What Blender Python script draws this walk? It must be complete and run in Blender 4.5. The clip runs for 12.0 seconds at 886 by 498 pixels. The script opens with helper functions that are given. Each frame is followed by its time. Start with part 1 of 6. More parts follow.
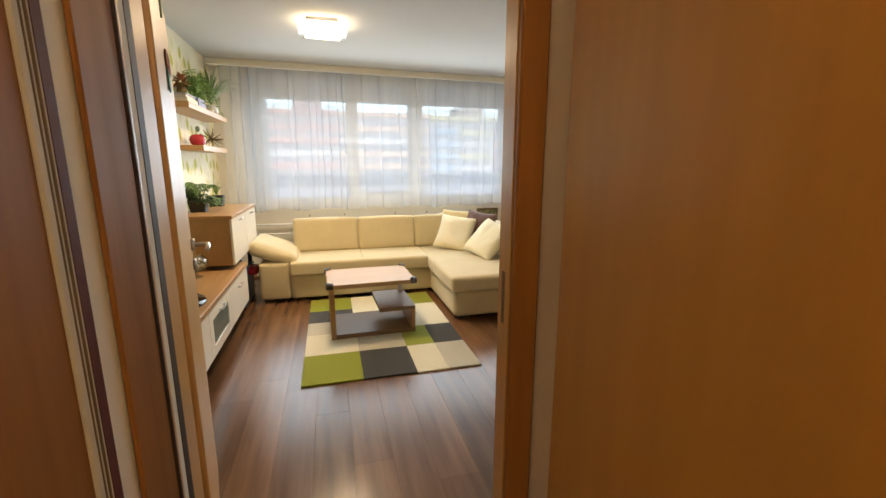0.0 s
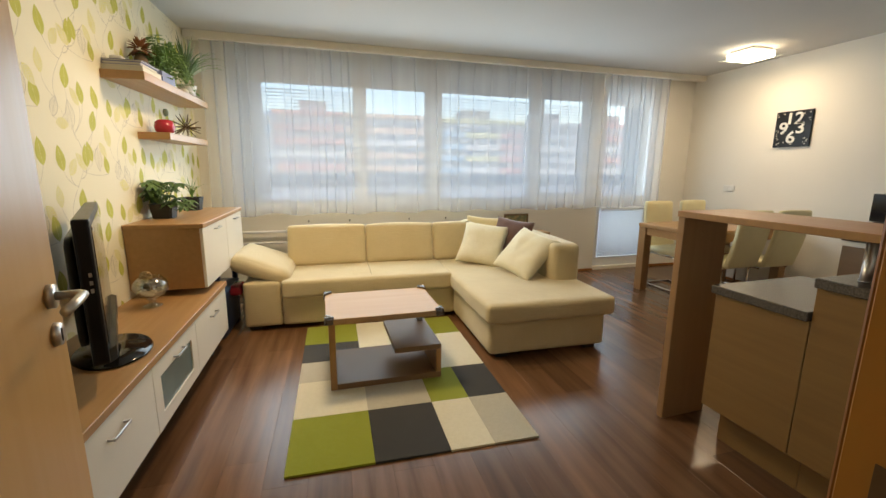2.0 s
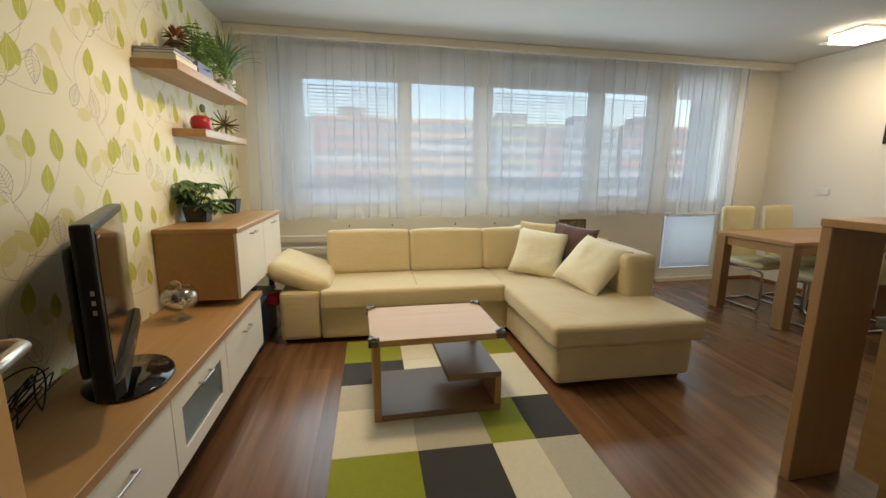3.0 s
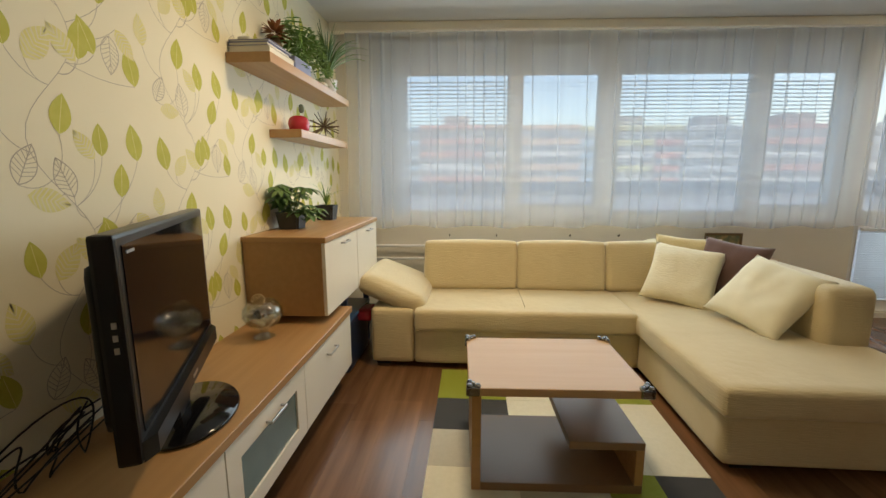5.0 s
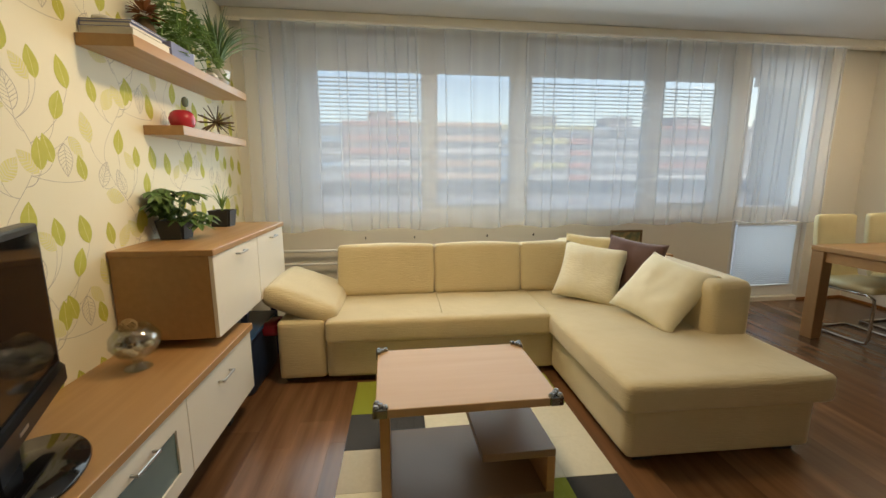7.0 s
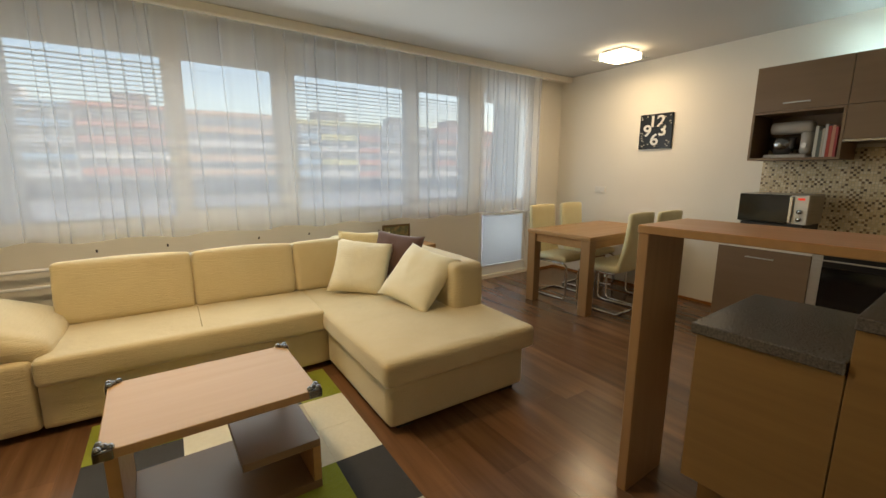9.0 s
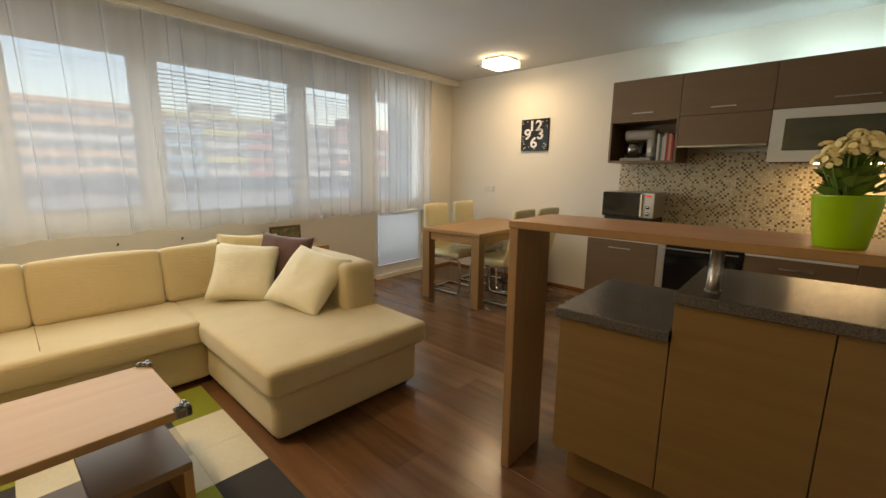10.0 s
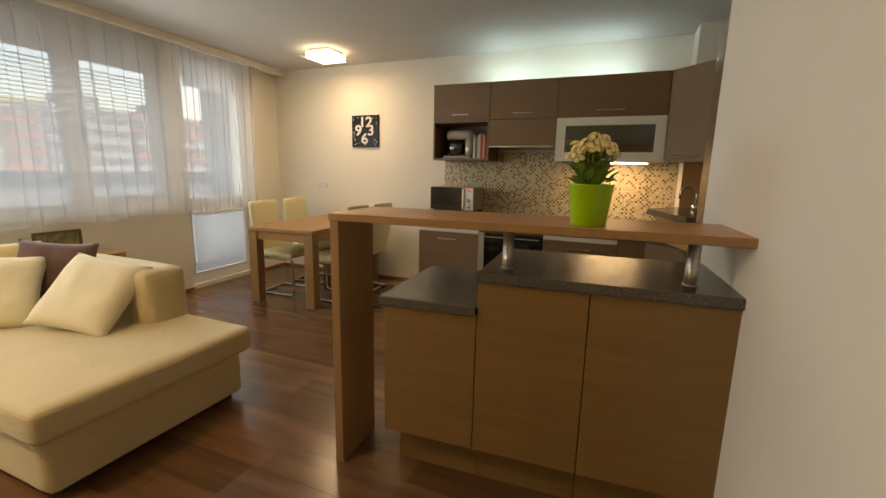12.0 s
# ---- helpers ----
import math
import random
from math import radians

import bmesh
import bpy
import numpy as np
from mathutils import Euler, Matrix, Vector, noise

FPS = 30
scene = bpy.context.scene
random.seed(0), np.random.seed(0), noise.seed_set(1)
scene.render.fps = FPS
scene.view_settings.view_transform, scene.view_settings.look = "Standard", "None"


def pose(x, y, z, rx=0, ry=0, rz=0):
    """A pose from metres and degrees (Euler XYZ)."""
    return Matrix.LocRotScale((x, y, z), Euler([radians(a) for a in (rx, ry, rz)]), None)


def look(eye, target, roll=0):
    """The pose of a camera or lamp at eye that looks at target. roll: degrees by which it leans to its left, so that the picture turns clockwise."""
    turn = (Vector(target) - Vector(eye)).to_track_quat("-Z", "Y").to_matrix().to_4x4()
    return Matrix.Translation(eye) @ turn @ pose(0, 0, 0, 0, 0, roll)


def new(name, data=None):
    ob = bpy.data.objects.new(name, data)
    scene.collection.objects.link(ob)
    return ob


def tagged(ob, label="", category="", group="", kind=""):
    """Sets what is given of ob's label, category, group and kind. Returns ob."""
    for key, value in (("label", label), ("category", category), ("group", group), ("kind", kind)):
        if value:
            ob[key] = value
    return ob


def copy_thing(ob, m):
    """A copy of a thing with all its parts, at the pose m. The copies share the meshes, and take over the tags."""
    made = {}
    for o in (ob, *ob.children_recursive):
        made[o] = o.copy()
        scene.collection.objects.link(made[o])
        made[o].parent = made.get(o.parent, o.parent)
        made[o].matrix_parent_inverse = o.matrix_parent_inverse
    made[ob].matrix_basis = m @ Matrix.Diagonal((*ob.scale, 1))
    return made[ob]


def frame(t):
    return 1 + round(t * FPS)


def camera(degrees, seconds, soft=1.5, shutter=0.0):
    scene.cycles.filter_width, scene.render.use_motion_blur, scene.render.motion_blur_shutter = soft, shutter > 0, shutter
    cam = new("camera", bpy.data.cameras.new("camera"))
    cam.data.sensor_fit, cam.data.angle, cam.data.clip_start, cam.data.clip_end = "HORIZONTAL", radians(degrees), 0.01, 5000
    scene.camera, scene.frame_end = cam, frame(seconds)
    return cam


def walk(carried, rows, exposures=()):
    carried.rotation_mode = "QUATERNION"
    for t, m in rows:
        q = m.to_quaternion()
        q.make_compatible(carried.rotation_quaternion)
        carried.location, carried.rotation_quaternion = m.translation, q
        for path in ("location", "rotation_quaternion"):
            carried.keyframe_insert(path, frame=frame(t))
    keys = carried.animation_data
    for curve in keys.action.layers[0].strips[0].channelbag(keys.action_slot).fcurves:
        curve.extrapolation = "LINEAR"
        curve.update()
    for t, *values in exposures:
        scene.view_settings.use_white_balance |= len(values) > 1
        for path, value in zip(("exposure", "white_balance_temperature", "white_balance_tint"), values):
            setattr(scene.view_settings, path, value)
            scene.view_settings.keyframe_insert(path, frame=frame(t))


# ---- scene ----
cam = camera(93.2, 12.0)
PATH = [
    (0, (1.299, 0.109, 1.449), (1.809, 2.003, 1.056), 0.1),
    (0.5, (1.28, 0.232, 1.445), (1.789, 2.126, 1.049), 0.3),
    (1, (1.267, 0.457, 1.442), (1.778, 2.35, 1.047), 0.4),
    (1.5, (1.309, 0.733, 1.418), (1.818, 2.627, 1.026), 0.5),
    (2, (1.327, 1.011, 1.396), (1.817, 2.912, 1.014), 0.5),
    (2.5, (1.301, 1.248, 1.383), (1.733, 3.165, 1.01), 0.5),
    (3, (1.269, 1.418, 1.361), (1.6, 3.357, 0.996), 0.4),
    (3.5, (1.238, 1.532, 1.32), (1.436, 3.491, 0.972), 0.1),
    (5.3, (1.254, 1.969, 1.328), (1.1, 3.935, 0.997), -0.1),
    (5.5, (1.25, 1.995, 1.339), (1.116, 3.961, 0.998), 0.0),
    (6, (1.284, 2.046, 1.348), (1.194, 4.014, 1.003), -0.1),
    (6.5, (1.304, 2.051, 1.36), (1.332, 4.02, 1.01), -0.0),
    (7, (1.352, 2.036, 1.361), (1.552, 3.995, 1.013), -0.1),
    (7.2, (1.359, 2.025, 1.362), (1.652, 3.972, 1.013), 0.0),
    (8.8, (1.5, 1.887, 1.396), (2.494, 3.584, 1.03), -0.0),
    (9, (1.521, 1.876, 1.389), (2.596, 3.523, 1.025), 0.2),
    (9.5, (1.553, 1.848, 1.389), (2.82, 3.352, 1.025), 0.4),
    (10, (1.579, 1.806, 1.386), (3.005, 3.161, 1.024), 0.6),
    (10.5, (1.594, 1.767, 1.38), (3.159, 2.96, 1.022), 0.8),
    (11, (1.601, 1.744, 1.372), (3.282, 2.767, 1.016), 1.1),
    (11.5, (1.614, 1.722, 1.37), (3.378, 2.594, 1.012), 1.1),
    (12, (1.617, 1.708, 1.365), (3.437, 2.455, 1.004), 1.2),
]
EXPOSURES = [(0.0, 1.68, 7050, 12), (1.0, 1.66, 6950, 11), (2.0, 1.38, 6850, 9), (3.0, 1.16, 6750, 7), (6.5, 1.06, 6950, 8), (9.5, 1.08, 7700, 11), (12.0, 1.19, 8500, 14)]
walk(cam, [(t, look(eye, target, roll)) for t, eye, target, roll in PATH], EXPOSURES)

# ---------------------------------------------------------------- light
world = bpy.data.worlds.new("overcast_sky")
scene.world = world
world.use_nodes = True
wn = world.node_tree.nodes
wl = world.node_tree.links
sky = wn.new("ShaderNodeTexSky")
sky.sky_type = "NISHITA"
sky.sun_disc = False
sky.sun_elevation = radians(40)
sky.sun_rotation = radians(105)
sky.dust_density = 2.5
sky.air_density = 1.0
wl.new(sky.outputs[0], wn["Background"].inputs[0])
wn["Background"].inputs[1].default_value = 0.15

sun = new("sun", bpy.data.lights.new("sun", "SUN"))
sun.data.energy, sun.data.angle, sun.data.color = 1.0, radians(14), (1.0, 0.96, 0.9)
sun.matrix_basis = look((46, -12, 40), (0, 0, 0))

CEIL = 2.64
XR, YW = 6.25, 6.1            # right wall, window wall
WARM = (1.0, 0.76, 0.49)
COOL = (0.75, 0.95, 1.0)


def area_lamp(name, place, target, sx, sy, watts, colour):
    data = bpy.data.lights.new(name, "AREA")
    data.shape, data.size, data.size_y, data.energy, data.color = "RECTANGLE", sx, sy, watts, colour
    ob = new(name, data)
    ob.matrix_basis = look(place, target)
    return ob


# daylight through the window band and the balcony door
DAY = (0.72, 0.87, 1.0)
for place, aim, sx, sy, watts in (((2.5, 5.965, 1.55), (2.74, 0, 1.55), 4.3, 1.15, 6.2), ((2.5, 5.68, 1.65), (2.74, 0.0, 0.75), 4.3, 1.1, 17.5),
                                  ((5.23, 6.33, 1.35), (5.4, 0, 1.35), 0.7, 2.1, 3.4)):
    area_lamp("window_daylight", place, aim, sx, sy, watts, DAY)
# bulbs of the two ceiling lamps, shining down
for lx, ly, watts in ((1.31, 4.12, 11.5), (5.62, 4.78, 4.8)):
    area_lamp("ceiling_bulb", (lx, ly, CEIL - 0.105), (lx, ly + 0.0001, 0), 0.28, 0.28, watts, WARM)
# strip under the wall cabinet
area_lamp("worktop_lamp", (5.98, 1.75, 1.475), (5.98, 1.75, 0), 0.05, 0.5, 1.7, (1.0, 0.70, 0.40))

# ---------------------------------------------------------------- materials
def material(name, colour, rough=0.5, metal=0.0, second=None, scale=(8, 8, 8), bump=0.0, fine=60.0, amount=0.5, weave=None,
             rnd=0.0, sheen=0.0, detail=4.0, coat=0.0, spec=0.5):
    """Principled surface with two scales of variation; second: the other colour of the coarse mottling or grain."""
    m = bpy.data.materials.new(name)
    m.use_nodes = True
    n, l = m.node_tree.nodes, m.node_tree.links
    b = n["Principled BSDF"]
    b.inputs["Roughness"].default_value, b.inputs["Metallic"].default_value = rough, metal
    b.inputs["Sheen Weight"].default_value = sheen
    b.inputs["Coat Weight"].default_value = coat
    b.inputs["Specular IOR Level"].default_value = spec
    second = second or tuple(c * 0.88 for c in colour)
    co = n.new("ShaderNodeTexCoord")
    mp = n.new("ShaderNodeMapping")
    mp.inputs["Scale"].default_value = scale
    l.new(co.outputs["Object"], mp.inputs[0])
    tex = n.new("ShaderNodeTexNoise")
    tex.inputs["Scale"].default_value, tex.inputs["Detail"].default_value = 1.0, detail
    l.new(mp.outputs[0], tex.inputs[0])
    ramp = n.new("ShaderNodeMapRange")
    ramp.inputs[1].default_value, ramp.inputs[2].default_value = 0.5 - 0.25, 0.5 + 0.25
    l.new(tex.outputs[0], ramp.inputs[0])
    mul = n.new("ShaderNodeMath")
    mul.operation = "MULTIPLY"
    mul.inputs[1].default_value = amount * 2
    l.new(ramp.outputs[0], mul.inputs[0])
    mix = n.new("ShaderNodeMix")
    mix.data_type, mix.clamp_factor = "RGBA", True
    mix.inputs[6].default_value, mix.inputs[7].default_value = (*colour, 1), (*second, 1)
    l.new(mul.outputs[0], mix.inputs[0])
    out = mix.outputs[2]
    if rnd:
        info = n.new("ShaderNodeObjectInfo")
        hsv = n.new("ShaderNodeHueSaturation")
        rr = n.new("ShaderNodeMapRange")
        rr.inputs[3].default_value, rr.inputs[4].default_value = 1 - rnd, 1 + rnd
        l.new(info.outputs["Random"], rr.inputs[0])
        l.new(rr.outputs[0], hsv.inputs["Value"])
        l.new(out, hsv.inputs["Color"])
        out = hsv.outputs[0]
    l.new(out, b.inputs["Base Color"])
    if bump:
        f = n.new("ShaderNodeTexNoise")
        f.inputs["Scale"].default_value, f.inputs["Detail"].default_value = fine, 3
        l.new(co.outputs["Object"], f.inputs[0])
        if weave:
            wv = n.new("ShaderNodeMapping")
            wv.inputs["Scale"].default_value = weave
            l.new(co.outputs["Object"], wv.inputs[0])
            l.new(wv.outputs[0], f.inputs[0])
        bp = n.new("ShaderNodeBump")
        bp.inputs["Strength"].default_value, bp.inputs["Distance"].default_value = bump, 0.004
        l.new(f.outputs[0], bp.inputs["Height"])
        l.new(bp.outputs[0], b.inputs["Normal"])
    rv = n.new("ShaderNodeMapRange")
    rv.inputs[3].default_value, rv.inputs[4].default_value = max(rough - 0.06, 0.02), min(rough + 0.08, 1)
    l.new(tex.outputs[0], rv.inputs[0])
    l.new(rv.outputs[0], b.inputs["Roughness"])
    return m


def glowing(name, colour, strength):
    m = bpy.data.materials.new(name)
    m.use_nodes = True
    b = m.node_tree.nodes["Principled BSDF"]
    b.inputs["Base Color"].default_value = (*colour, 1)
    b.inputs["Emission Color"].default_value = (*colour, 1)
    b.inputs["Emission Strength"].default_value = strength
    return m


def glass_like(name, colour, rough=0.02, clear=0.85):
    """Thin pane: clear share passes straight through, the rest is gloss."""
    m = bpy.data.materials.new(name)
    m.use_nodes = True
    n, l = m.node_tree.nodes, m.node_tree.links
    n.clear()
    out = n.new("ShaderNodeOutputMaterial")
    tr, gl, mx = n.new("ShaderNodeBsdfTransparent"), n.new("ShaderNodeBsdfGlossy"), n.new("ShaderNodeMixShader")
    tr.inputs[0].default_value = (*colour, 1)
    gl.inputs["Roughness"].default_value = rough
    mx.inputs[0].default_value = 1 - clear
    l.new(tr.outputs[0], mx.inputs[1])
    l.new(gl.outputs[0], mx.inputs[2])
    l.new(mx.outputs[0], out.inputs[0])
    return m


def sheer(name, colour, clear, weave=0.0, through_share=0.5):
    """Net curtain: part open weave, part thread that scatters light both ways."""
    m = bpy.data.materials.new(name)
    m.use_nodes = True
    n, l = m.node_tree.nodes, m.node_tree.links
    n.clear()
    out = n.new("ShaderNodeOutputMaterial")
    tr, df, tl = n.new("ShaderNodeBsdfTransparent"), n.new("ShaderNodeBsdfDiffuse"), n.new("ShaderNodeBsdfTranslucent")
    for k in (df, tl):
        k.inputs[0].default_value = (*colour, 1)
    thread, mx = n.new("ShaderNodeMixShader"), n.new("ShaderNodeMixShader")
    thread.inputs[0].default_value = through_share
    l.new(df.outputs[0], thread.inputs[1])
    l.new(tl.outputs[0], thread.inputs[2])
    co, tex, rng = n.new("ShaderNodeTexCoord"), n.new("ShaderNodeTexNoise"), n.new("ShaderNodeMapRange")
    mp = n.new("ShaderNodeMapping")
    mp.inputs["Scale"].default_value = (7, 1, 0.5)
    l.new(co.outputs["Object"], mp.inputs[0])
    l.new(mp.outputs[0], tex.inputs[0])
    tex.inputs["Scale"].default_value = 1.0
    rng.inputs[1].default_value, rng.inputs[2].default_value = 0.3, 0.7
    rng.inputs[3].default_value, rng.inputs[4].default_value = 1 - clear - weave, 1 - clear + weave
    l.new(tex.outputs[0], rng.inputs[0])
    l.new(rng.outputs[0], mx.inputs[0])
    l.new(tr.outputs[0], mx.inputs[1])
    l.new(thread.outputs[0], mx.inputs[2])
    l.new(mx.outputs[0], out.inputs[0])
    return m


M = {}
M["paint"] = material("wall_paint", (0.80, 0.77, 0.70), 0.85, second=(0.76, 0.73, 0.66), scale=(1.2, 1.2, 1.2), bump=0.05, fine=220)
# white ceiling dimmed to grey in its colour, against too strong lamplight
M["ceiling"] = material("ceiling_paint_dimmed", (0.56, 0.555, 0.54), 0.9, second=(0.53, 0.525, 0.51), scale=(1, 1, 1), bump=0.04, fine=200)
M["wallpaper"] = material("wallpaper_paper", (0.84, 0.78, 0.60), 0.75, second=(0.80, 0.75, 0.56), scale=(2, 2, 2), bump=0.05, fine=300)
M["leaf_green"] = material("print_green", (0.47, 0.46, 0.055), 0.7, second=(0.54, 0.52, 0.10), scale=(30, 30, 30))
M["leaf_yellow"] = material("print_yellow", (0.72, 0.65, 0.22), 0.7, second=(0.74, 0.70, 0.36), scale=(30, 30, 30))
M["print_grey"] = material("print_grey", (0.50, 0.455, 0.36), 0.7)
M["print_pale"] = material("print_pale", (0.78, 0.73, 0.52), 0.7)
M["plank"] = material("walnut_laminate", (0.098, 0.048, 0.023), 0.22, second=(0.25, 0.124, 0.058), scale=(15, 1.1, 8), bump=0.08, fine=70, amount=0.42, rnd=0.26, detail=7)
M["joint"] = material("floor_joint", (0.05, 0.024, 0.013), 0.6)
M["beech"] = material("beech_laminate", (0.42, 0.24, 0.10), 0.36, second=(0.36, 0.20, 0.08), scale=(30, 1.5, 30), amount=0.45, detail=6)
M["beech_x"] = material("beech_laminate_cross", (0.40, 0.225, 0.092), 0.36, second=(0.34, 0.185, 0.073), scale=(1.5, 30, 30), amount=0.45, detail=6)
M["table_top"] = material("pale_beech", (0.46, 0.295, 0.145), 0.42, second=(0.42, 0.265, 0.125), scale=(2, 30, 30), amount=0.4, detail=6)
# beech made oranger: the lamp's reflection on the bar is in this colour
M["bar_top"] = material("bar_beech_lamplit", (0.62, 0.29, 0.12), 0.33, second=(0.56, 0.255, 0.10), scale=(30, 1.5, 30), amount=0.4, detail=6)
M["taupe"] = material("taupe_laminate", (0.205, 0.122, 0.062), 0.42, second=(0.188, 0.111, 0.055), scale=(3, 2, 30), amount=0.5, detail=6)
# beech with upright grain, darkened: shade of the side faces put into its colour
M["beech_shaded"] = material("shaded_upright_beech", (0.34, 0.195, 0.088), 0.36, second=(0.29, 0.165, 0.072), scale=(30, 30, 1.5), amount=0.45, detail=6)
M["bar_front"] = material("bar_front_laminate", (0.25, 0.145, 0.05), 0.36, second=(0.215, 0.122, 0.042), scale=(3, 2, 40), amount=0.5, detail=6)
M["white_front"] = material("cream_lacquer", (0.80, 0.76, 0.66), 0.3, second=(0.78, 0.74, 0.64), scale=(3, 3, 3))
M["pvc"] = material("white_pvc", (0.82, 0.83, 0.84), 0.35, second=(0.78, 0.79, 0.80), scale=(4, 4, 4))
M["slat"] = sheer("blind_slat", (0.86, 0.88, 0.90), 0.02, 0.0, 0.5)
M["granite"] = material("speckled_granite", (0.05, 0.046, 0.04), 0.23, second=(0.21, 0.18, 0.15), scale=(150, 150, 150), amount=0.30, detail=3)
M["chrome"] = material("chrome", (0.75, 0.75, 0.74), 0.16, 1.0)
M["gunmetal"] = material("dark_chrome", (0.30, 0.30, 0.30), 0.2, 1.0)
M["steel"] = material("brushed_steel", (0.55, 0.54, 0.52), 0.34, 1.0, scale=(2, 2, 90))
M["black"] = material("black_plastic", (0.009, 0.009, 0.010), 0.3, second=(0.012, 0.011, 0.011), spec=0.3)
M["screen"] = material("tv_glass", (0.006, 0.006, 0.007), 0.06)
M["sofa"] = material("cream_upholstery", (0.62, 0.52, 0.31), 0.85, second=(0.57, 0.47, 0.27), scale=(5, 5, 5), bump=0.9, fine=110, sheen=0.3, weave=(0.16, 0.16, 1.6))
M["seam"] = material("sofa_seam", (0.34, 0.27, 0.15), 0.9)
M["cushion"] = material("ivory_cloth", (0.80, 0.74, 0.54), 0.88, second=(0.76, 0.69, 0.48), scale=(12, 12, 12), bump=0.4, fine=330, sheen=0.2)
M["cushion_knit"] = material("ivory_knit", (0.80, 0.74, 0.54), 0.9, second=(0.72, 0.65, 0.45), scale=(9, 9, 9), bump=1.0, fine=90, sheen=0.2, weave=(0.3, 0.3, 1.2))
M["cushion_brown"] = material("brown_cloth", (0.13, 0.068, 0.052), 0.85, second=(0.11, 0.056, 0.043), scale=(12, 12, 12), bump=0.3, fine=330, sheen=0.2)
M["cushion_yellow"] = material("straw_cloth", (0.62, 0.50, 0.26), 0.88, second=(0.57, 0.45, 0.22), scale=(12, 12, 12), bump=0.4, fine=330, sheen=0.2)
M["leather"] = material("cream_leather", (0.74, 0.68, 0.42), 0.45, second=(0.70, 0.63, 0.38), scale=(9, 9, 9), bump=0.15, fine=160)
M["rug_green"] = material("rug_green", (0.30, 0.34, 0.02), 0.95, second=(0.26, 0.30, 0.015), scale=(50, 50, 50), bump=0.9, fine=260, sheen=0.2)
M["rug_dark"] = material("rug_charcoal", (0.04, 0.04, 0.04), 0.95, second=(0.03, 0.03, 0.03), scale=(50, 50, 50), bump=0.9, fine=260, sheen=0.2)
M["rug_cream"] = material("rug_cream", (0.80, 0.76, 0.60), 0.95, second=(0.74, 0.70, 0.54), scale=(50, 50, 50), bump=0.9, fine=260, sheen=0.2)
M["rug_grey"] = material("rug_grey", (0.56, 0.53, 0.43), 0.95, second=(0.51, 0.48, 0.38), scale=(50, 50, 50), bump=0.9, fine=260, sheen=0.2)
M["door"] = material("honey_oak_door", (0.48, 0.245, 0.052), 0.34, second=(0.41, 0.205, 0.04), scale=(22, 22, 1.2), amount=0.45, detail=6)
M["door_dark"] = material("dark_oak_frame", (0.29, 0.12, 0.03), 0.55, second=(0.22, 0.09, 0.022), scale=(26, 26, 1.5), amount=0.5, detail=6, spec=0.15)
# paler copy of the door oak, with the window's sheen painted in
M["door_lit"] = material("lit_honey_oak", (0.55, 0.31, 0.105), 0.36, second=(0.52, 0.285, 0.095), scale=(22, 22, 1.2), amount=0.4, detail=6)
M["maroon"] = material("maroon_trim", (0.10, 0.03, 0.025), 0.6, scale=(40, 40, 40), spec=0.12)
M["seal"] = material("rubber_seal", (0.03, 0.014, 0.009), 0.6)
M["curtain"] = sheer("net_curtain", (0.88, 0.92, 0.97), 0.61, 0.03)
M["pane"] = glass_like("window_glass", (0.97, 0.98, 0.98), 0.02, 0.996)
M["dark_pane"] = glass_like("smoked_glass", (0.30, 0.42, 0.40), 0.08, 0.86)
M["clear"] = glass_like("clear_glass", (0.92, 0.95, 0.94), 0.03, 0.76)
M["lamp"] = glowing("lamp_glass", (1.0, 0.83, 0.60), 4.2)
M["hall_glass"] = glowing("unseen_hall_lamp_glass", (1.0, 0.72, 0.40), 26.0)
M["led_warm"] = glowing("warm_led", (1.0, 0.78, 0.45), 10.5)
M["led_cool"] = glowing("cool_led", (0.58, 0.88, 1.0), 7.5)
M["foliage"] = material("green_leaf", (0.17, 0.30, 0.06), 0.45, second=(0.24, 0.37, 0.09), scale=(14, 14, 14))
M["foliage_dark"] = material("dark_leaf", (0.085, 0.165, 0.045), 0.4, second=(0.14, 0.23, 0.07), scale=(14, 14, 14))
M["foliage_flower"] = material("succulent_leaf", (0.13, 0.21, 0.03), 0.4, second=(0.19, 0.28, 0.05), scale=(20, 20, 20))
M["pot"] = material("anthracite_pot", (0.02, 0.022, 0.022), 0.5)
M["soil"] = material("potting_soil", (0.03, 0.02, 0.013), 0.95, scale=(60, 60, 60), bump=0.8, fine=120)
M["red"] = material("red_glaze", (0.45, 0.03, 0.05), 0.2)
M["lime"] = material("lime_glaze", (0.30, 0.52, 0.01), 0.3)
M["petal"] = material("cream_petal", (0.86, 0.68, 0.28), 0.7, second=(0.90, 0.78, 0.45), scale=(60, 60, 60))
M["twig"] = material("dry_twig", (0.14, 0.09, 0.04), 0.8)
M["rattan"] = material("pale_rattan", (0.36, 0.24, 0.10), 0.7)
M["paper"] = material("book_paper", (0.72, 0.68, 0.58), 0.85)
M["book_blue"] = material("blue_cover", (0.22, 0.24, 0.38), 0.5)
M["book_red"] = material("red_cover", (0.40, 0.06, 0.04), 0.5)
M["rust"] = material("rust_fabric", (0.36, 0.13, 0.04), 0.9, second=(0.20, 0.08, 0.03), scale=(30, 30, 30), bump=0.6)
M["white"] = material("white_plastic", (0.78, 0.77, 0.73), 0.4)
M["concrete"] = material("loggia_render", (0.74, 0.74, 0.73), 0.9, scale=(2, 2, 2), bump=0.2, fine=90)
M["parapet"] = sheer("parapet_plastic", (0.95, 0.92, 0.92), 0.34, 0.0, 0.9)
M["rail_grey"] = sheer("grey_rail", (0.78, 0.80, 0.83), 0.05, 0.0, 0.7)
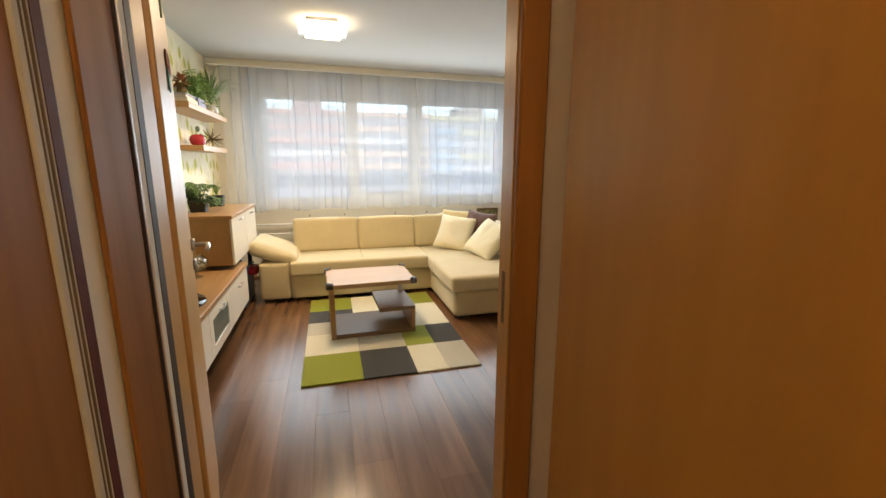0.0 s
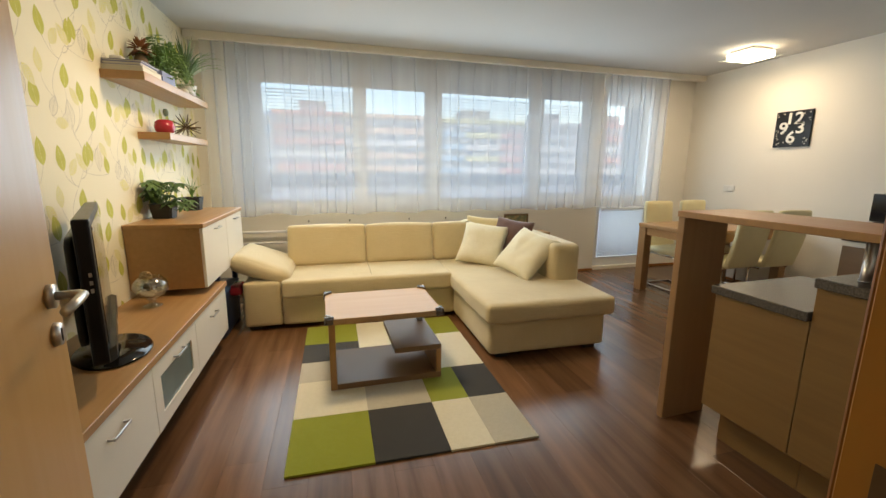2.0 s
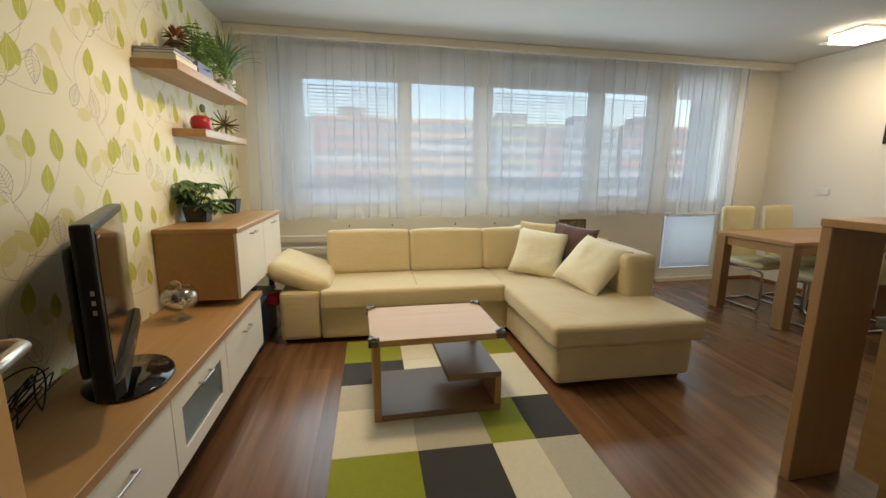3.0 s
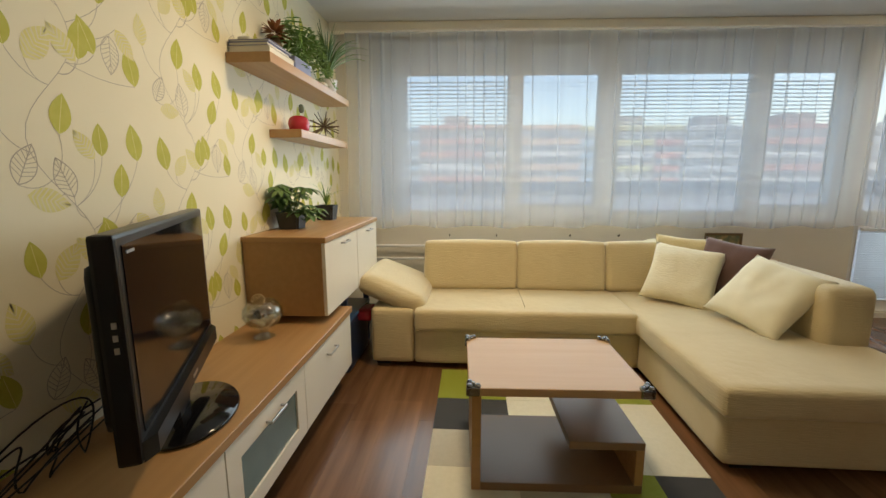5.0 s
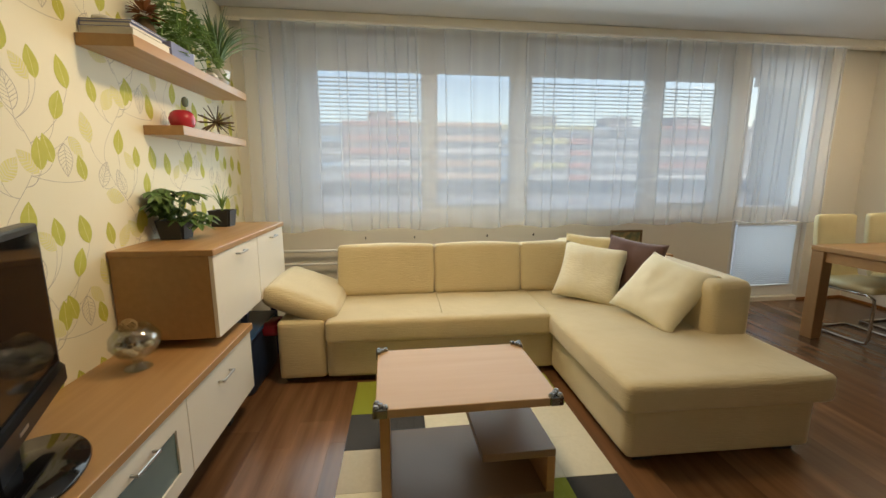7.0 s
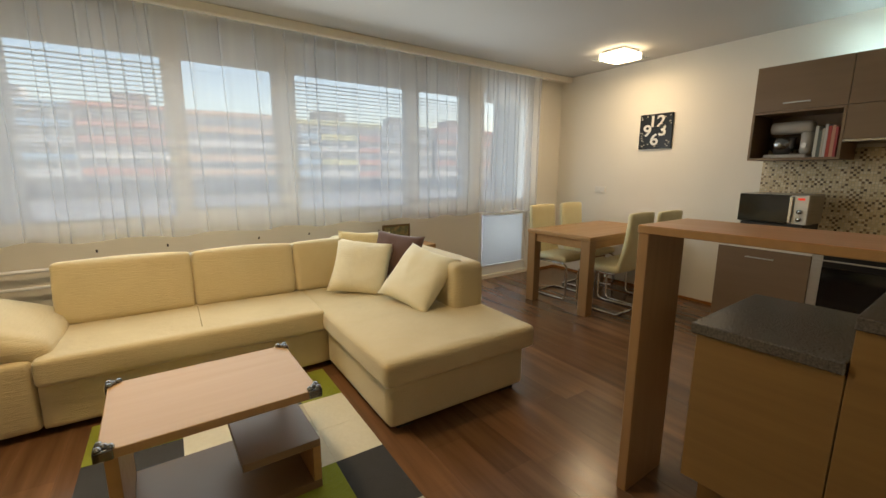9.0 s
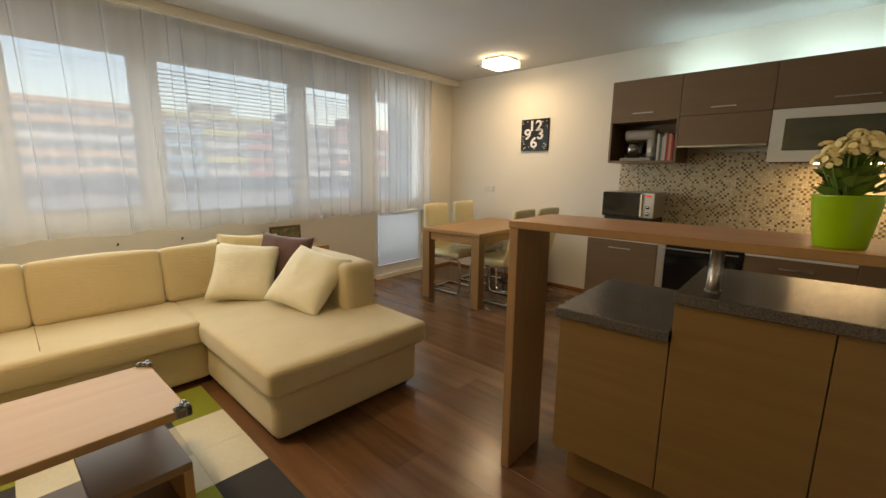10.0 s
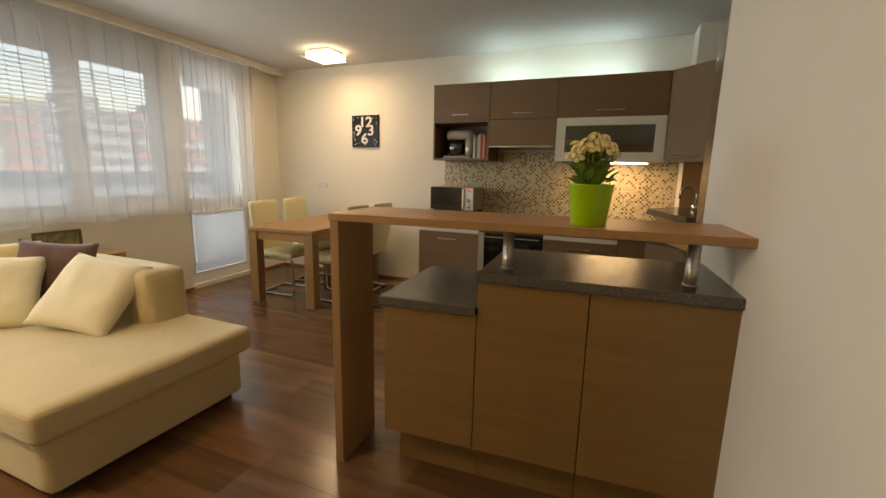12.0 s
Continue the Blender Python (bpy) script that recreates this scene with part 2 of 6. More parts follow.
M["dark_in"] = material("dark_interior", (0.03, 0.026, 0.022), 0.7)


def mosaic():
    m = bpy.data.materials.new("glass_mosaic")
    m.use_nodes = True
    n, l = m.node_tree.nodes, m.node_tree.links
    b = n["Principled BSDF"]
    b.inputs["Roughness"].default_value = 0.3
    co, mp = n.new("ShaderNodeTexCoord"), n.new("ShaderNodeMapping")
    mp.inputs["Scale"].default_value = (1 / 0.02, 1 / 0.02, 1 / 0.02)
    l.new(co.outputs["Object"], mp.inputs[0])
    fl, fr = n.new("ShaderNodeVectorMath"), n.new("ShaderNodeVectorMath")
    fl.operation, fr.operation = "FLOOR", "FRACTION"
    l.new(mp.outputs[0], fl.inputs[0])
    l.new(mp.outputs[0], fr.inputs[0])
    wn_ = n.new("ShaderNodeTexWhiteNoise")
    wn_.noise_dimensions = "3D"
    l.new(fl.outputs[0], wn_.inputs[0])
    ramp = n.new("ShaderNodeValToRGB")
    ramp.color_ramp.interpolation = "CONSTANT"
    e = ramp.color_ramp.elements
    e[0].position, e[0].color = 0.0, (0.62, 0.52, 0.34, 1)
    e[1].position, e[1].color = 0.45, (0.55, 0.45, 0.27, 1)
    for pos, c in ((0.8, (0.68, 0.60, 0.44)),):
        k = e.new(pos)
        k.color = (*c, 1)
    l.new(wn_.outputs[0], ramp.inputs[0])
    # dark tiles sit only on every other field, so they never touch along an edge
    cell, pick = n.new("ShaderNodeSeparateXYZ"), n.new("ShaderNodeSeparateColor")
    l.new(fl.outputs[0], cell.inputs[0])
    l.new(wn_.outputs[1], pick.inputs[0])
    steps = []
    for op, v in (("ADD", None), ("FLOORED_MODULO", 2.0), ("GREATER_THAN", 0.5), ("MULTIPLY", None)):
        k = n.new("ShaderNodeMath")
        k.operation = op
        if v is not None:
            k.inputs[1].default_value = v
        if steps:
            l.new(steps[-1].outputs[0], k.inputs[0])
        steps.append(k)
    l.new(cell.outputs[1], steps[0].inputs[0])
    l.new(cell.outputs[2], steps[0].inputs[1])
    few = n.new("ShaderNodeMath")
    few.operation = "GREATER_THAN"
    few.inputs[1].default_value = 0.58
    l.new(pick.outputs[1], few.inputs[0])
    l.new(few.outputs[0], steps[3].inputs[1])
    browns = n.new("ShaderNodeMix")
    browns.data_type = "RGBA"
    browns.inputs[6].default_value, browns.inputs[7].default_value = (0.08, 0.05, 0.028, 1), (0.30, 0.20, 0.10, 1)
    l.new(pick.outputs[2], browns.inputs[0])
    tone = n.new("ShaderNodeMix")
    tone.data_type = "RGBA"
    l.new(steps[3].outputs[0], tone.inputs[0])
    l.new(ramp.outputs[0], tone.inputs[6])
    l.new(browns.outputs[2], tone.inputs[7])
    sep = n.new("ShaderNodeSeparateXYZ")
    l.new(fr.outputs[0], sep.inputs[0])
    masks = []
    for axis in (1, 2):
        k = n.new("ShaderNodeMath")
        k.operation = "GREATER_THAN"
        k.inputs[1].default_value = 0.12
        l.new(sep.outputs[axis], k.inputs[0])
        masks.append(k)
    both = n.new("ShaderNodeMath")
    both.operation = "MULTIPLY"
    l.new(masks[0].outputs[0], both.inputs[0])
    l.new(masks[1].outputs[0], both.inputs[1])
    mix = n.new("ShaderNodeMix")
    mix.data_type = "RGBA"
    mix.inputs[6].default_value = (0.45, 0.40, 0.29, 1)
    l.new(both.outputs[0], mix.inputs[0])
    l.new(tone.outputs[2], mix.inputs[7])
    l.new(mix.outputs[2], b.inputs["Base Color"])
    bp = n.new("ShaderNodeBump")
    bp.inputs["Distance"].default_value = 0.002
    l.new(both.outputs[0], bp.inputs["Height"])
    l.new(bp.outputs[0], b.inputs["Normal"])
    return m


M["mosaic"] = mosaic()

# ---------------------------------------------------------------- building helpers
def box(bm, x0, x1, y0, y1, z0, z1, bevel=0.0, seg=1):
    """Add a box, its edges bevelled, to bm."""
    before = set(bm.verts)
    m = Matrix.LocRotScale(((x0 + x1) / 2, (y0 + y1) / 2, (z0 + z1) / 2), None, (abs(x1 - x0), abs(y1 - y0), abs(z1 - z0)))
    made = bmesh.ops.create_cube(bm, size=1.0, matrix=m)
    if bevel:
        edges = list({e for v in made["verts"] for e in v.link_edges})
        bmesh.ops.bevel(bm, geom=edges, offset=bevel, segments=seg, affect="EDGES", profile=0.6)
    return [v for v in bm.verts if v not in before]


def boxes(*rows, bevel=0.0, seg=1):
    bm = bmesh.new()
    for r in rows:
        box(bm, *r, bevel=bevel, seg=seg)
    return bm


def tube(bm, points, radius, sides=8, closed=False, taper=1.0):
    """Sweep a round section along points."""
    pts = [Vector(p) for p in points]
    rings = []
    up = Vector((0, 0, 1))
    for i, p in enumerate(pts):
        a = pts[i - 1] if i or closed else p
        b = pts[(i + 1) % len(pts)] if i < len(pts) - 1 or closed else p
        d = (b - a).normalized()
        s = d.cross(up)
        if s.length < 0.05:
            s = d.cross(Vector((1, 0, 0)))
        s.normalize()
        t = s.cross(d)
        r = radius * (1 + (taper - 1) * i / max(len(pts) - 1, 1))
        rings.append([bm.verts.new(p + r * (math.cos(k * 2 * math.pi / sides) * s + math.sin(k * 2 * math.pi / sides) * t)) for k in range(sides)])
    pairs = list(zip(rings, rings[1:])) + ([(rings[-1], rings[0])] if closed else [])
    for a, b in pairs:
        for k in range(sides):
            bm.faces.new((a[k], a[(k + 1) % sides], b[(k + 1) % sides], b[k]))
    if not closed:
        bm.faces.new(rings[0][::-1])
        bm.faces.new(rings[-1])


def lathe(bm, profile, cx, cy, sides=28):
    """Turn a profile of (radius, z) round the vertical through (cx, cy)."""
    rings = [[bm.verts.new((cx + r * math.cos(k * 2 * math.pi / sides), cy + r * math.sin(k * 2 * math.pi / sides), z)) for k in range(sides)] for r, z in profile]
    for a, b in zip(rings, rings[1:]):
        for k in range(sides):
            bm.faces.new((a[k], a[(k + 1) % sides], b[(k + 1) % sides], b[k]))
    bm.faces.new(rings[0][::-1])
    bm.faces.new(rings[-1])


def soft(bm, x0, x1, y0, y1, z0, z1, r, puff=0.0, n=10, wob=0.0, turn=None):
    """A padded block: rounded by r, its large faces swelling by puff."""
    c = Vector(((x0 + x1) / 2, (y0 + y1) / 2, (z0 + z1) / 2))
    h = Vector((abs(x1 - x0) / 2, abs(y1 - y0) / 2, abs(z1 - z0) / 2))
    before = set(bm.verts)
    made = bmesh.ops.create_cube(bm, size=2.0)["verts"]
    edges = list({e for v in made for e in v.link_edges})
    bmesh.ops.subdivide_edges(bm, edges=edges, cuts=n, use_grid_fill=True)
    seen = [v for v in bm.verts if v not in before]
    rr = min(r, *(0.98 * k for k in h))
    for v in seen:
        # denser towards the edges
        u = Vector([math.copysign(1 - max(0.0, 1 - abs(k)) ** 1.5, k) for k in v.co])
        p = Vector((u.x * h.x, u.y * h.y, u.z * h.z))
        core = Vector([max(-h[i] + rr, min(h[i] - rr, p[i])) for i in range(3)])
        d = p - core
        if d.length > 1e-6:
            p = core + d.normalized() * rr
        if puff:
            f = [math.cos(min(abs(u[i]), 1) * math.pi / 2) for i in range(3)]
            p.z += math.copysign(puff * f[0] * f[1], u.z) if abs(u.z) > 0.3 else 0
            p.y += math.copysign(puff * 0.6 * f[0] * f[2], u.y) if abs(u.y) > 0.3 else 0
            p.x += math.copysign(puff * 0.6 * f[1] * f[2], u.x) if abs(u.x) > 0.3 else 0
        if wob:
            p += Vector(noise.noise_vector((p + c) * 5.0)) * wob
        v.co = c + (turn @ p if turn else p)


def prism(points, z0, z1):
    bm = bmesh.new()
    lo_ = [bm.verts.new((x, y, z0)) for x, y in points]
    hi_ = [bm.verts.new((x, y, z1)) for x, y in points]
    bm.faces.new(lo_[::-1])
    bm.faces.new(hi_)
    for i in range(len(points)):
        j = (i + 1) % len(points)
        bm.faces.new((lo_[i], lo_[j], hi_[j], hi_[i]))
    return bm


def finish(name, bm, mat, smooth=False):
    bmesh.ops.recalc_face_normals(bm, faces=bm.faces[:])
    me = bpy.data.meshes.new(name)
    for k in (mat if isinstance(mat, (list, tuple)) else [mat]):
        me.materials.append(k)
    bm.to_mesh(me)
    bm.free()
    if smooth:
        me.polygons.foreach_set("use_smooth", [True] * len(me.polygons))
    return me


def thing(name, place, label, category, group="", kind=""):
    ob = new(name)
    ob.empty_display_size = 0.1
    ob.location = place
    return tagged(ob, label, category, group, kind)


def part(name, bm, mat, parent, label="", smooth=False):
    """Link a bmesh, drawn in the place's own metres, as one mesh under a thing or a part."""
    ob = new(name, finish(name, bm, mat, smooth))
    ob.parent = parent
    if parent.parent is None:
        ob.matrix_parent_inverse = Matrix.Translation(parent.location).inverted()
    return tagged(ob, label)


def solid(name, bm, mat, label, category, group="", kind="", smooth=False):
    """A thing that is one mesh."""
    return tagged(new(name, finish(name, bm, mat, smooth)), label, category, group, kind)


def structure(name, bm, mat, label, category="wall"):
    return solid(name, bm, mat, label, category, kind="structure")


def text_mesh(body, size, depth=0.002, bold=0.0):
    cu = bpy.data.curves.new("lettering", "FONT")
    cu.body, cu.size, cu.extrude, cu.align_x, cu.align_y = body, size, depth, "CENTER", "CENTER"
    cu.offset = bold
    ob = bpy.data.objects.new("lettering", cu)
    scene.collection.objects.link(ob)
    bpy.context.view_layer.update()
    me = bpy.data.meshes.new_from_object(ob.evaluated_get(bpy.context.evaluated_depsgraph_get()))
    bpy.data.objects.remove(ob)
    return me


# ---------------------------------------------------------------- shell
floor_ob = structure("floor", boxes((-0.1, XR + 0.1, -1.6, YW + 0.3, -0.12, -0.012)), M["joint"], "dark walnut laminate plank floor of the living room", "floor")
structure("ceiling", boxes((-0.1, XR + 0.1, -1.6, YW + 0.3, CEIL, CEIL + 0.15)), M["ceiling"], "plain white flat ceiling, its paint dimmed to grey", "ceiling")
wall_left = structure("wall_left", boxes((-0.15, 0, 1.13, YW + 0.3, 0, CEIL)), M["wallpaper"], "cream wallpaper with green leaf vines on wall")
structure("wall_right", boxes((XR, XR + 0.15, 0.63, YW + 0.3, 0, CEIL)), M["paint"], "plain cream painted wall of dining corner")
structure("wall_kitchen", boxes((3.76, XR, 0.63, 0.75, 0, CEIL)), M["paint"], "plain cream painted wall behind kitchen")
structure("wall_partition_end", boxes((3.76, 3.88, 0.75, 1.13, 0, CEIL)), M["paint"], "cream end of wall beside the kitchen")
structure("wall_entry_right", prism([(1.80, 1.186), (1.992, 1.186), (1.992, 1.13), (3.88, 1.13), (3.88, 1.33), (2.2, 1.251), (1.80, 1.25)], 0, CEIL), M["paint"], "cream painted wall beside the entry door")
structure("wall_entry_left", boxes((0.0, 0.90, 1.13, 1.25, 0, CEIL)), M["paint"], "cream painted wall behind the open door")
structure("wall_entry_lintel", boxes((0.90, 1.80, 1.13, 1.25, 2.03, CEIL)), M["paint"], "cream wall above the entry door")
structure("wall_hall_right", boxes((1.87, 1.99, -1.6, 1.183, 0, CEIL)), M["paint"], "pale painted hallway wall beside a door")
structure("wall_hall_left", boxes((0.82, 0.93, -1.6, 1.127, 0, CEIL)), M["paint"], "pale painted hallway wall with a doorway")
structure("wall_hall_back", boxes((0.93, 1.87, -1.6, -1.5, 0, CEIL)), M["paint"], "plain hallway end wall")
structure("wall_pillar", boxes((5.93, XR - 0.003, 0.753, 1.19, 0, CEIL - 0.003)), M["paint"], "boxed cream pipe shaft in the kitchen corner", "pillar")

# window wall with its two openings; it stands a little askew to the papered wall
def swing(ob, x, y, slope):
    """Turn a thing about the upright through (x, y)."""
    ob.matrix_basis = Matrix.Translation((x, y, 0)) @ Matrix.Rotation(math.atan(slope), 4, "Z") @ Matrix.Translation((-x, -y, 0)) @ ob.matrix_basis
    return ob


def turned(ob):
    """Set a thing drawn square to the room into the line of the window wall."""
    return swing(ob, 6.2, 6.1, 0.042)


WX0, WX1, WZ0, WZ1 = 0.30, 4.66, 0.94, 2.585
DX0, DX1 = 4.78, 5.68
turned(structure("wall_window", boxes(
    (-0.1, WX0, YW, YW + 0.3, 0, CEIL - 0.002), (WX0, WX1, YW, YW + 0.3, 0, WZ0), (WX0, DX1, YW, YW + 0.3, WZ1, CEIL - 0.002),
    (WX1, DX0, YW, YW + 0.3, 0, WZ1), (DX1, XR + 0.04, YW, YW + 0.3, 0, CEIL - 0.002), (DX0, DX1, YW, YW + 0.3, 0, 0.045)),
    M["paint"], "white painted wall under and round the windows"))

# skirting
structure("baseboard_right", boxes((XR - 0.015, XR, 3.62, YW, 0, 0.028), bevel=0.003), M["door_dark"], "brown wooden skirting along the wall", "baseboard")
turned(structure("baseboard_window", boxes((DX1, XR - 0.016, YW - 0.015, YW, 0, 0.028), (0.01, DX0, YW - 0.015, YW, 0, 0.028), bevel=0.003), M["door_dark"], "brown wooden skirting below the window", "baseboard"))
structure("baseboard_entry", prism([(1.90, 1.2502), (2.2, 1.2512), (3.09, 1.2932), (3.09, 1.308), (2.2, 1.266), (1.90, 1.265)], 0, 0.028), M["door_dark"], "brown wooden skirting beside the door", "baseboard")


# ---------------------------------------------------------------- windows
def window(name, x0, x1, z0, z1, y, glass, label, rail=None):
    """Plastic window; glass: the visible pane as x0, x1, z0, z1."""
    w = thing(name, ((x0 + x1) / 2, y, z0), label, "window", kind="structure")
    a, c, d, e = glass
    part("window_frame", boxes((x0, x1, y - 0.03, y + 0.04, z0, d), (x0, x1, y - 0.03, y + 0.04, e, z1),
                               (x0, a, y - 0.03, y + 0.04, d, e), (c, x1, y - 0.03, y + 0.04, d, e), bevel=0.006), M["pvc"], w)
    part("glazing_bead", boxes((a - 0.012, c + 0.012, y - 0.036, y - 0.0305, d - 0.012, d), (a - 0.012, c + 0.012, y - 0.036, y - 0.0305, e, e + 0.012),
                               (a - 0.012, a, y - 0.036, y - 0.0305, d, e), (c, c + 0.012, y - 0.036, y - 0.0305, d, e), bevel=0.002), M["pvc"], w)
    if rail:
        part("transom", boxes((a, c, y - 0.028, y + 0.038, rail[0], rail[1]), bevel=0.005), M["pvc"], w)
    g = part("pane", boxes((a - 0.01, c + 0.01, y + 0.004, y + 0.01, d - 0.01, e + 0.01)), M["pane"], w)
    g.visible_shadow = False
    return w


def blind(x0, x1, z0, zsplit, z1, y, tilt, label, pitch=0.034):
    """Venetian blind: slats shut above zsplit, tilted by tilt degrees below it."""
    b = thing("venetian_blind", ((x0 + x1) / 2, y, z1), label, "blind", "window blinds")
    part("head_rail", boxes((x0, x1, y - 0.018, y + 0.012, z1, z1 + 0.03), bevel=0.003), M["pvc"], b)
    shut = finish("slat", boxes((x0, x1, -0.001, 0.001, -0.0115, 0.0125)), M["slat"])
    level = finish("slat", boxes((x0, x1, -0.014, 0.014, -0.0007, 0.0007)), M["slat"])
    rows = [(shut, zsplit + 0.011 + i * 0.022, 24) for i in range(int((z1 - zsplit) / 0.022))]
    rows += [(level, z0 + i * pitch, tilt) for i in range(int((zsplit - z0) / pitch))]
    for me, z, turn in rows:
        s = new("slat", me)
        s.matrix_basis = pose(0, y, z, turn, 0, 0)
        s.parent, s.matrix_parent_inverse = b, Matrix.Translation(b.location).inverted()
    for k in (0.15, 0.5, 0.85):
        bm = bmesh.new()
        x = x0 + (x1 - x0) * k
        tube(bm, [(x, y, z0), (x, y, z1)], 0.0014, 4)
        part("ladder_cord", bm, M["slat"], b)
    return b


WY = 6.20
for i, (x0, x1, glass, tilt) in enumerate((
        (0.30, 1.634, (0.37, 1.565, 1.02, 2.50), -9), (1.636, 2.488, (1.705, 2.39, 1.08, 2.472), 8),
        (2.49, 3.858, (2.59, 3.76, 1.02, 2.50), -9), (3.86, 4.66, (3.94, 4.57, 1.075, 2.472), -9))):
    turned(window("window_%d" % (i + 1), x0, x1, WZ0 + 0.002, WZ1 - 0.002, WY, glass, "white plastic window behind a net curtain"))
    turned(blind(glass[0] - 0.028, glass[1] + 0.022, glass[2] + 0.012, 2.243, glass[3] + 0.003, WY - 0.055, tilt, "white venetian blind with upper slats shut"))
bd = window("door_balcony", DX0, DX1, 0.048, WZ1 - 0.002, WY - 0.02, (4.87, 5.60, 0.168, 2.49), "white plastic balcony door with two panes", rail=(0.845, 1.03))
part("door_handle", boxes((DX0 + 0.02, DX0 + 0.04, WY - 0.09, WY - 0.05, 1.05, 1.18), bevel=0.004), M["white"], bd)
turned(bd)
turned(blind(4.875, 5.595, 0.18, 0.181, 0.83, WY - 0.07, 0, "white venetian blind over the door's lower pane"))
turned(blind(4.875, 5.595, 2.20, 2.215, 2.48, WY - 0.07, 0, "white venetian blind drawn up on the balcony door"))
turned(structure("window_sill", boxes((WX0 - 0.05, WX1 - 0.02, YW - 0.02, YW + 0.06, WZ0 - 0.03, WZ0 - 0.002), bevel=0.006), M["pvc"], "white plastic window sill", "sill"))
wh = thing("window_handle", (3.885, WY, 1.6), "grey window handle on white frame", "handle")
part("rose", boxes((3.874, 3.902, WY - 0.04, WY - 0.0305, 1.64, 1.71), bevel=0.003), M["steel"], wh)
part("lever", boxes((3.878, 3.898, WY - 0.075, WY - 0.058, 1.56, 1.69), (3.882, 3.894, WY - 0.058, WY - 0.04, 1.668, 1.682), bevel=0.003), M["steel"], wh)
turned(wh)

# curtain and its rail
turned(structure("curtain_rail", boxes((0.0, XR + 0.02, 5.93, 6.03, CEIL - 0.07, CEIL - 0.001), bevel=0.004), M["white_front"], "cream ceiling curtain rail along the window", "rail"))


def curtain(x0, x1, z0, z1, y, label):
    """Net curtain: lightly waving cloth with narrow laid-over pleats, denser where it is gathered."""
    rnd = random.Random(19)
    line = []
    x = x0

    def drape(q):
        gather = max(0.0, q - 4.7)
        return 0.010 * math.sin(q * 9 + 2.2 * noise.noise((q * 1.7, 3.1, 0))) + (0.004 + 0.012 * gather) * math.sin(q * 31 + 3 * noise.noise((q * 2.3, 1.1, 0)))

    while x < x1:
        dense = noise.noise((x * 2.1, 5.7, 0))
        if x > 4.58 or 3.74 < x < 3.96 or x < 0.42:
            step, wide = rnd.uniform(0.05, 0.12), rnd.uniform(0.008, 0.03)
        elif dense > 0.18:
            step, wide = rnd.uniform(0.05, 0.10), rnd.uniform(0.006, 0.022)
        else:
            step, wide = rnd.uniform(0.12, 0.26), rnd.uniform(0.004, 0.016)
        n = max(2, int(step / 0.015))
        line += [(x + step * k / n, 0.0045 * (1 - k / n)) for k in range(n)]
        x += step
        # the pleat: forward, back under itself, forward again
        line += [(x, 0.0), (x + wide, 0.0012), (x + wide * 0.1, 0.0030), (x + wide, 0.0045)]
        x += wide
    rows = 10
    bm = bmesh.new()
    grid = []
    for j in range(rows + 1):
        v = j / rows
        ring = []
        for i, (px, py) in enumerate(line):
            q = min(px, x1)
            lean = 0.06 * noise.noise((q * 1.1, 8.3, v * 0.7)) * (1 - v)
            hem = 0.014 * math.sin(q * 11) + 0.012 * noise.noise((q * 5, 0, 2)) if j == 0 else 0.0
            ring.append(bm.verts.new((q + lean, y + drape(q) * (1.15 - 0.75 * v) - py, z0 + (z1 - z0) * v + hem)))
        grid.append(ring)
    for j in range(rows):
        for i in range(len(line) - 1):
            bm.faces.new((grid[j][i], grid[j][i + 1], grid[j + 1][i + 1], grid[j + 1][i]))
    cu = thing("net_curtain", ((x0 + x1) / 2, y, z0), label, "curtain")
    part("cloth", bm, M["curtain"], cu, smooth=True)
    return cu


turned(curtain(0.12, 5.70, 0.885, CEIL - 0.072, 5.98, "sheer white net curtain across the window band"))

# loggia outside
for nm, row, lb, cat in (("loggia_floor", (-2, 8, YW + 0.3, 7.5, -0.2, -0.05), "grey concrete loggia floor", "floor"),
                         ("loggia_ceiling", (-2, 8, YW + 0.3, 7.5, CEIL, CEIL + 0.2), "white loggia ceiling", "ceiling"),
                         ("loggia_wall", (0.32, 0.50, YW + 0.3, 7.45, -0.05, CEIL), "white loggia side wall", "wall"),
                         ("loggia_wall_far", (6.26, 6.43, YW + 0.3, 7.5, -0.05, CEIL), "white loggia side wall", "wall")):
    turned(structure(nm, boxes(row), M["concrete"], lb, cat))
par = thing("loggia_parapet", (3.5, 7.42, -0.05), "white loggia parapet with a grey rail", "parapet", kind="structure")
part("rail", boxes((0.50, 6.26, 7.38, 7.46, 1.13, 1.29), bevel=0.01), M["rail_grey"], par)
for k in range(6):
    part("panel", boxes((0.502 + k * 0.96, 0.502 + k * 0.96 + 0.952, 7.412, 7.428, -0.05, 1.1295)), M["parapet"], par, "frosted white sheet")
turned(par)

# ---------------------------------------------------------------- far housing blocks
M["ground"] = material("grass_and_asphalt", (0.16, 0.17, 0.12), 0.95, second=(0.26, 0.25, 0.24), scale=(0.05, 0.05, 0.05))
M["far_glass"] = material("far_window", (0.36, 0.40, 0.45), 0.35)
M["far_wall"] = material("pale_facade", (0.70, 0.72, 0.74), 0.9, scale=(0.2, 0.2, 0.2))
M["roof_felt"] = material("roof_felt", (0.42, 0.42, 0.43), 0.9, scale=(0.3, 0.3, 0.3))
structure("ground", boxes((-400, 500, 9, 900, -15.3, -15)), M["ground"], "grass and asphalt far below", "ground")
pane_me = finish("pane", boxes((-0.8, 0.8, -0.12, 0.0, -0.55, 0.55)), M["far_glass"])
frame_me = finish("window", boxes((-0.9, 0.9, -0.08, 0.0, -0.65, 0.65)), M["pvc"])
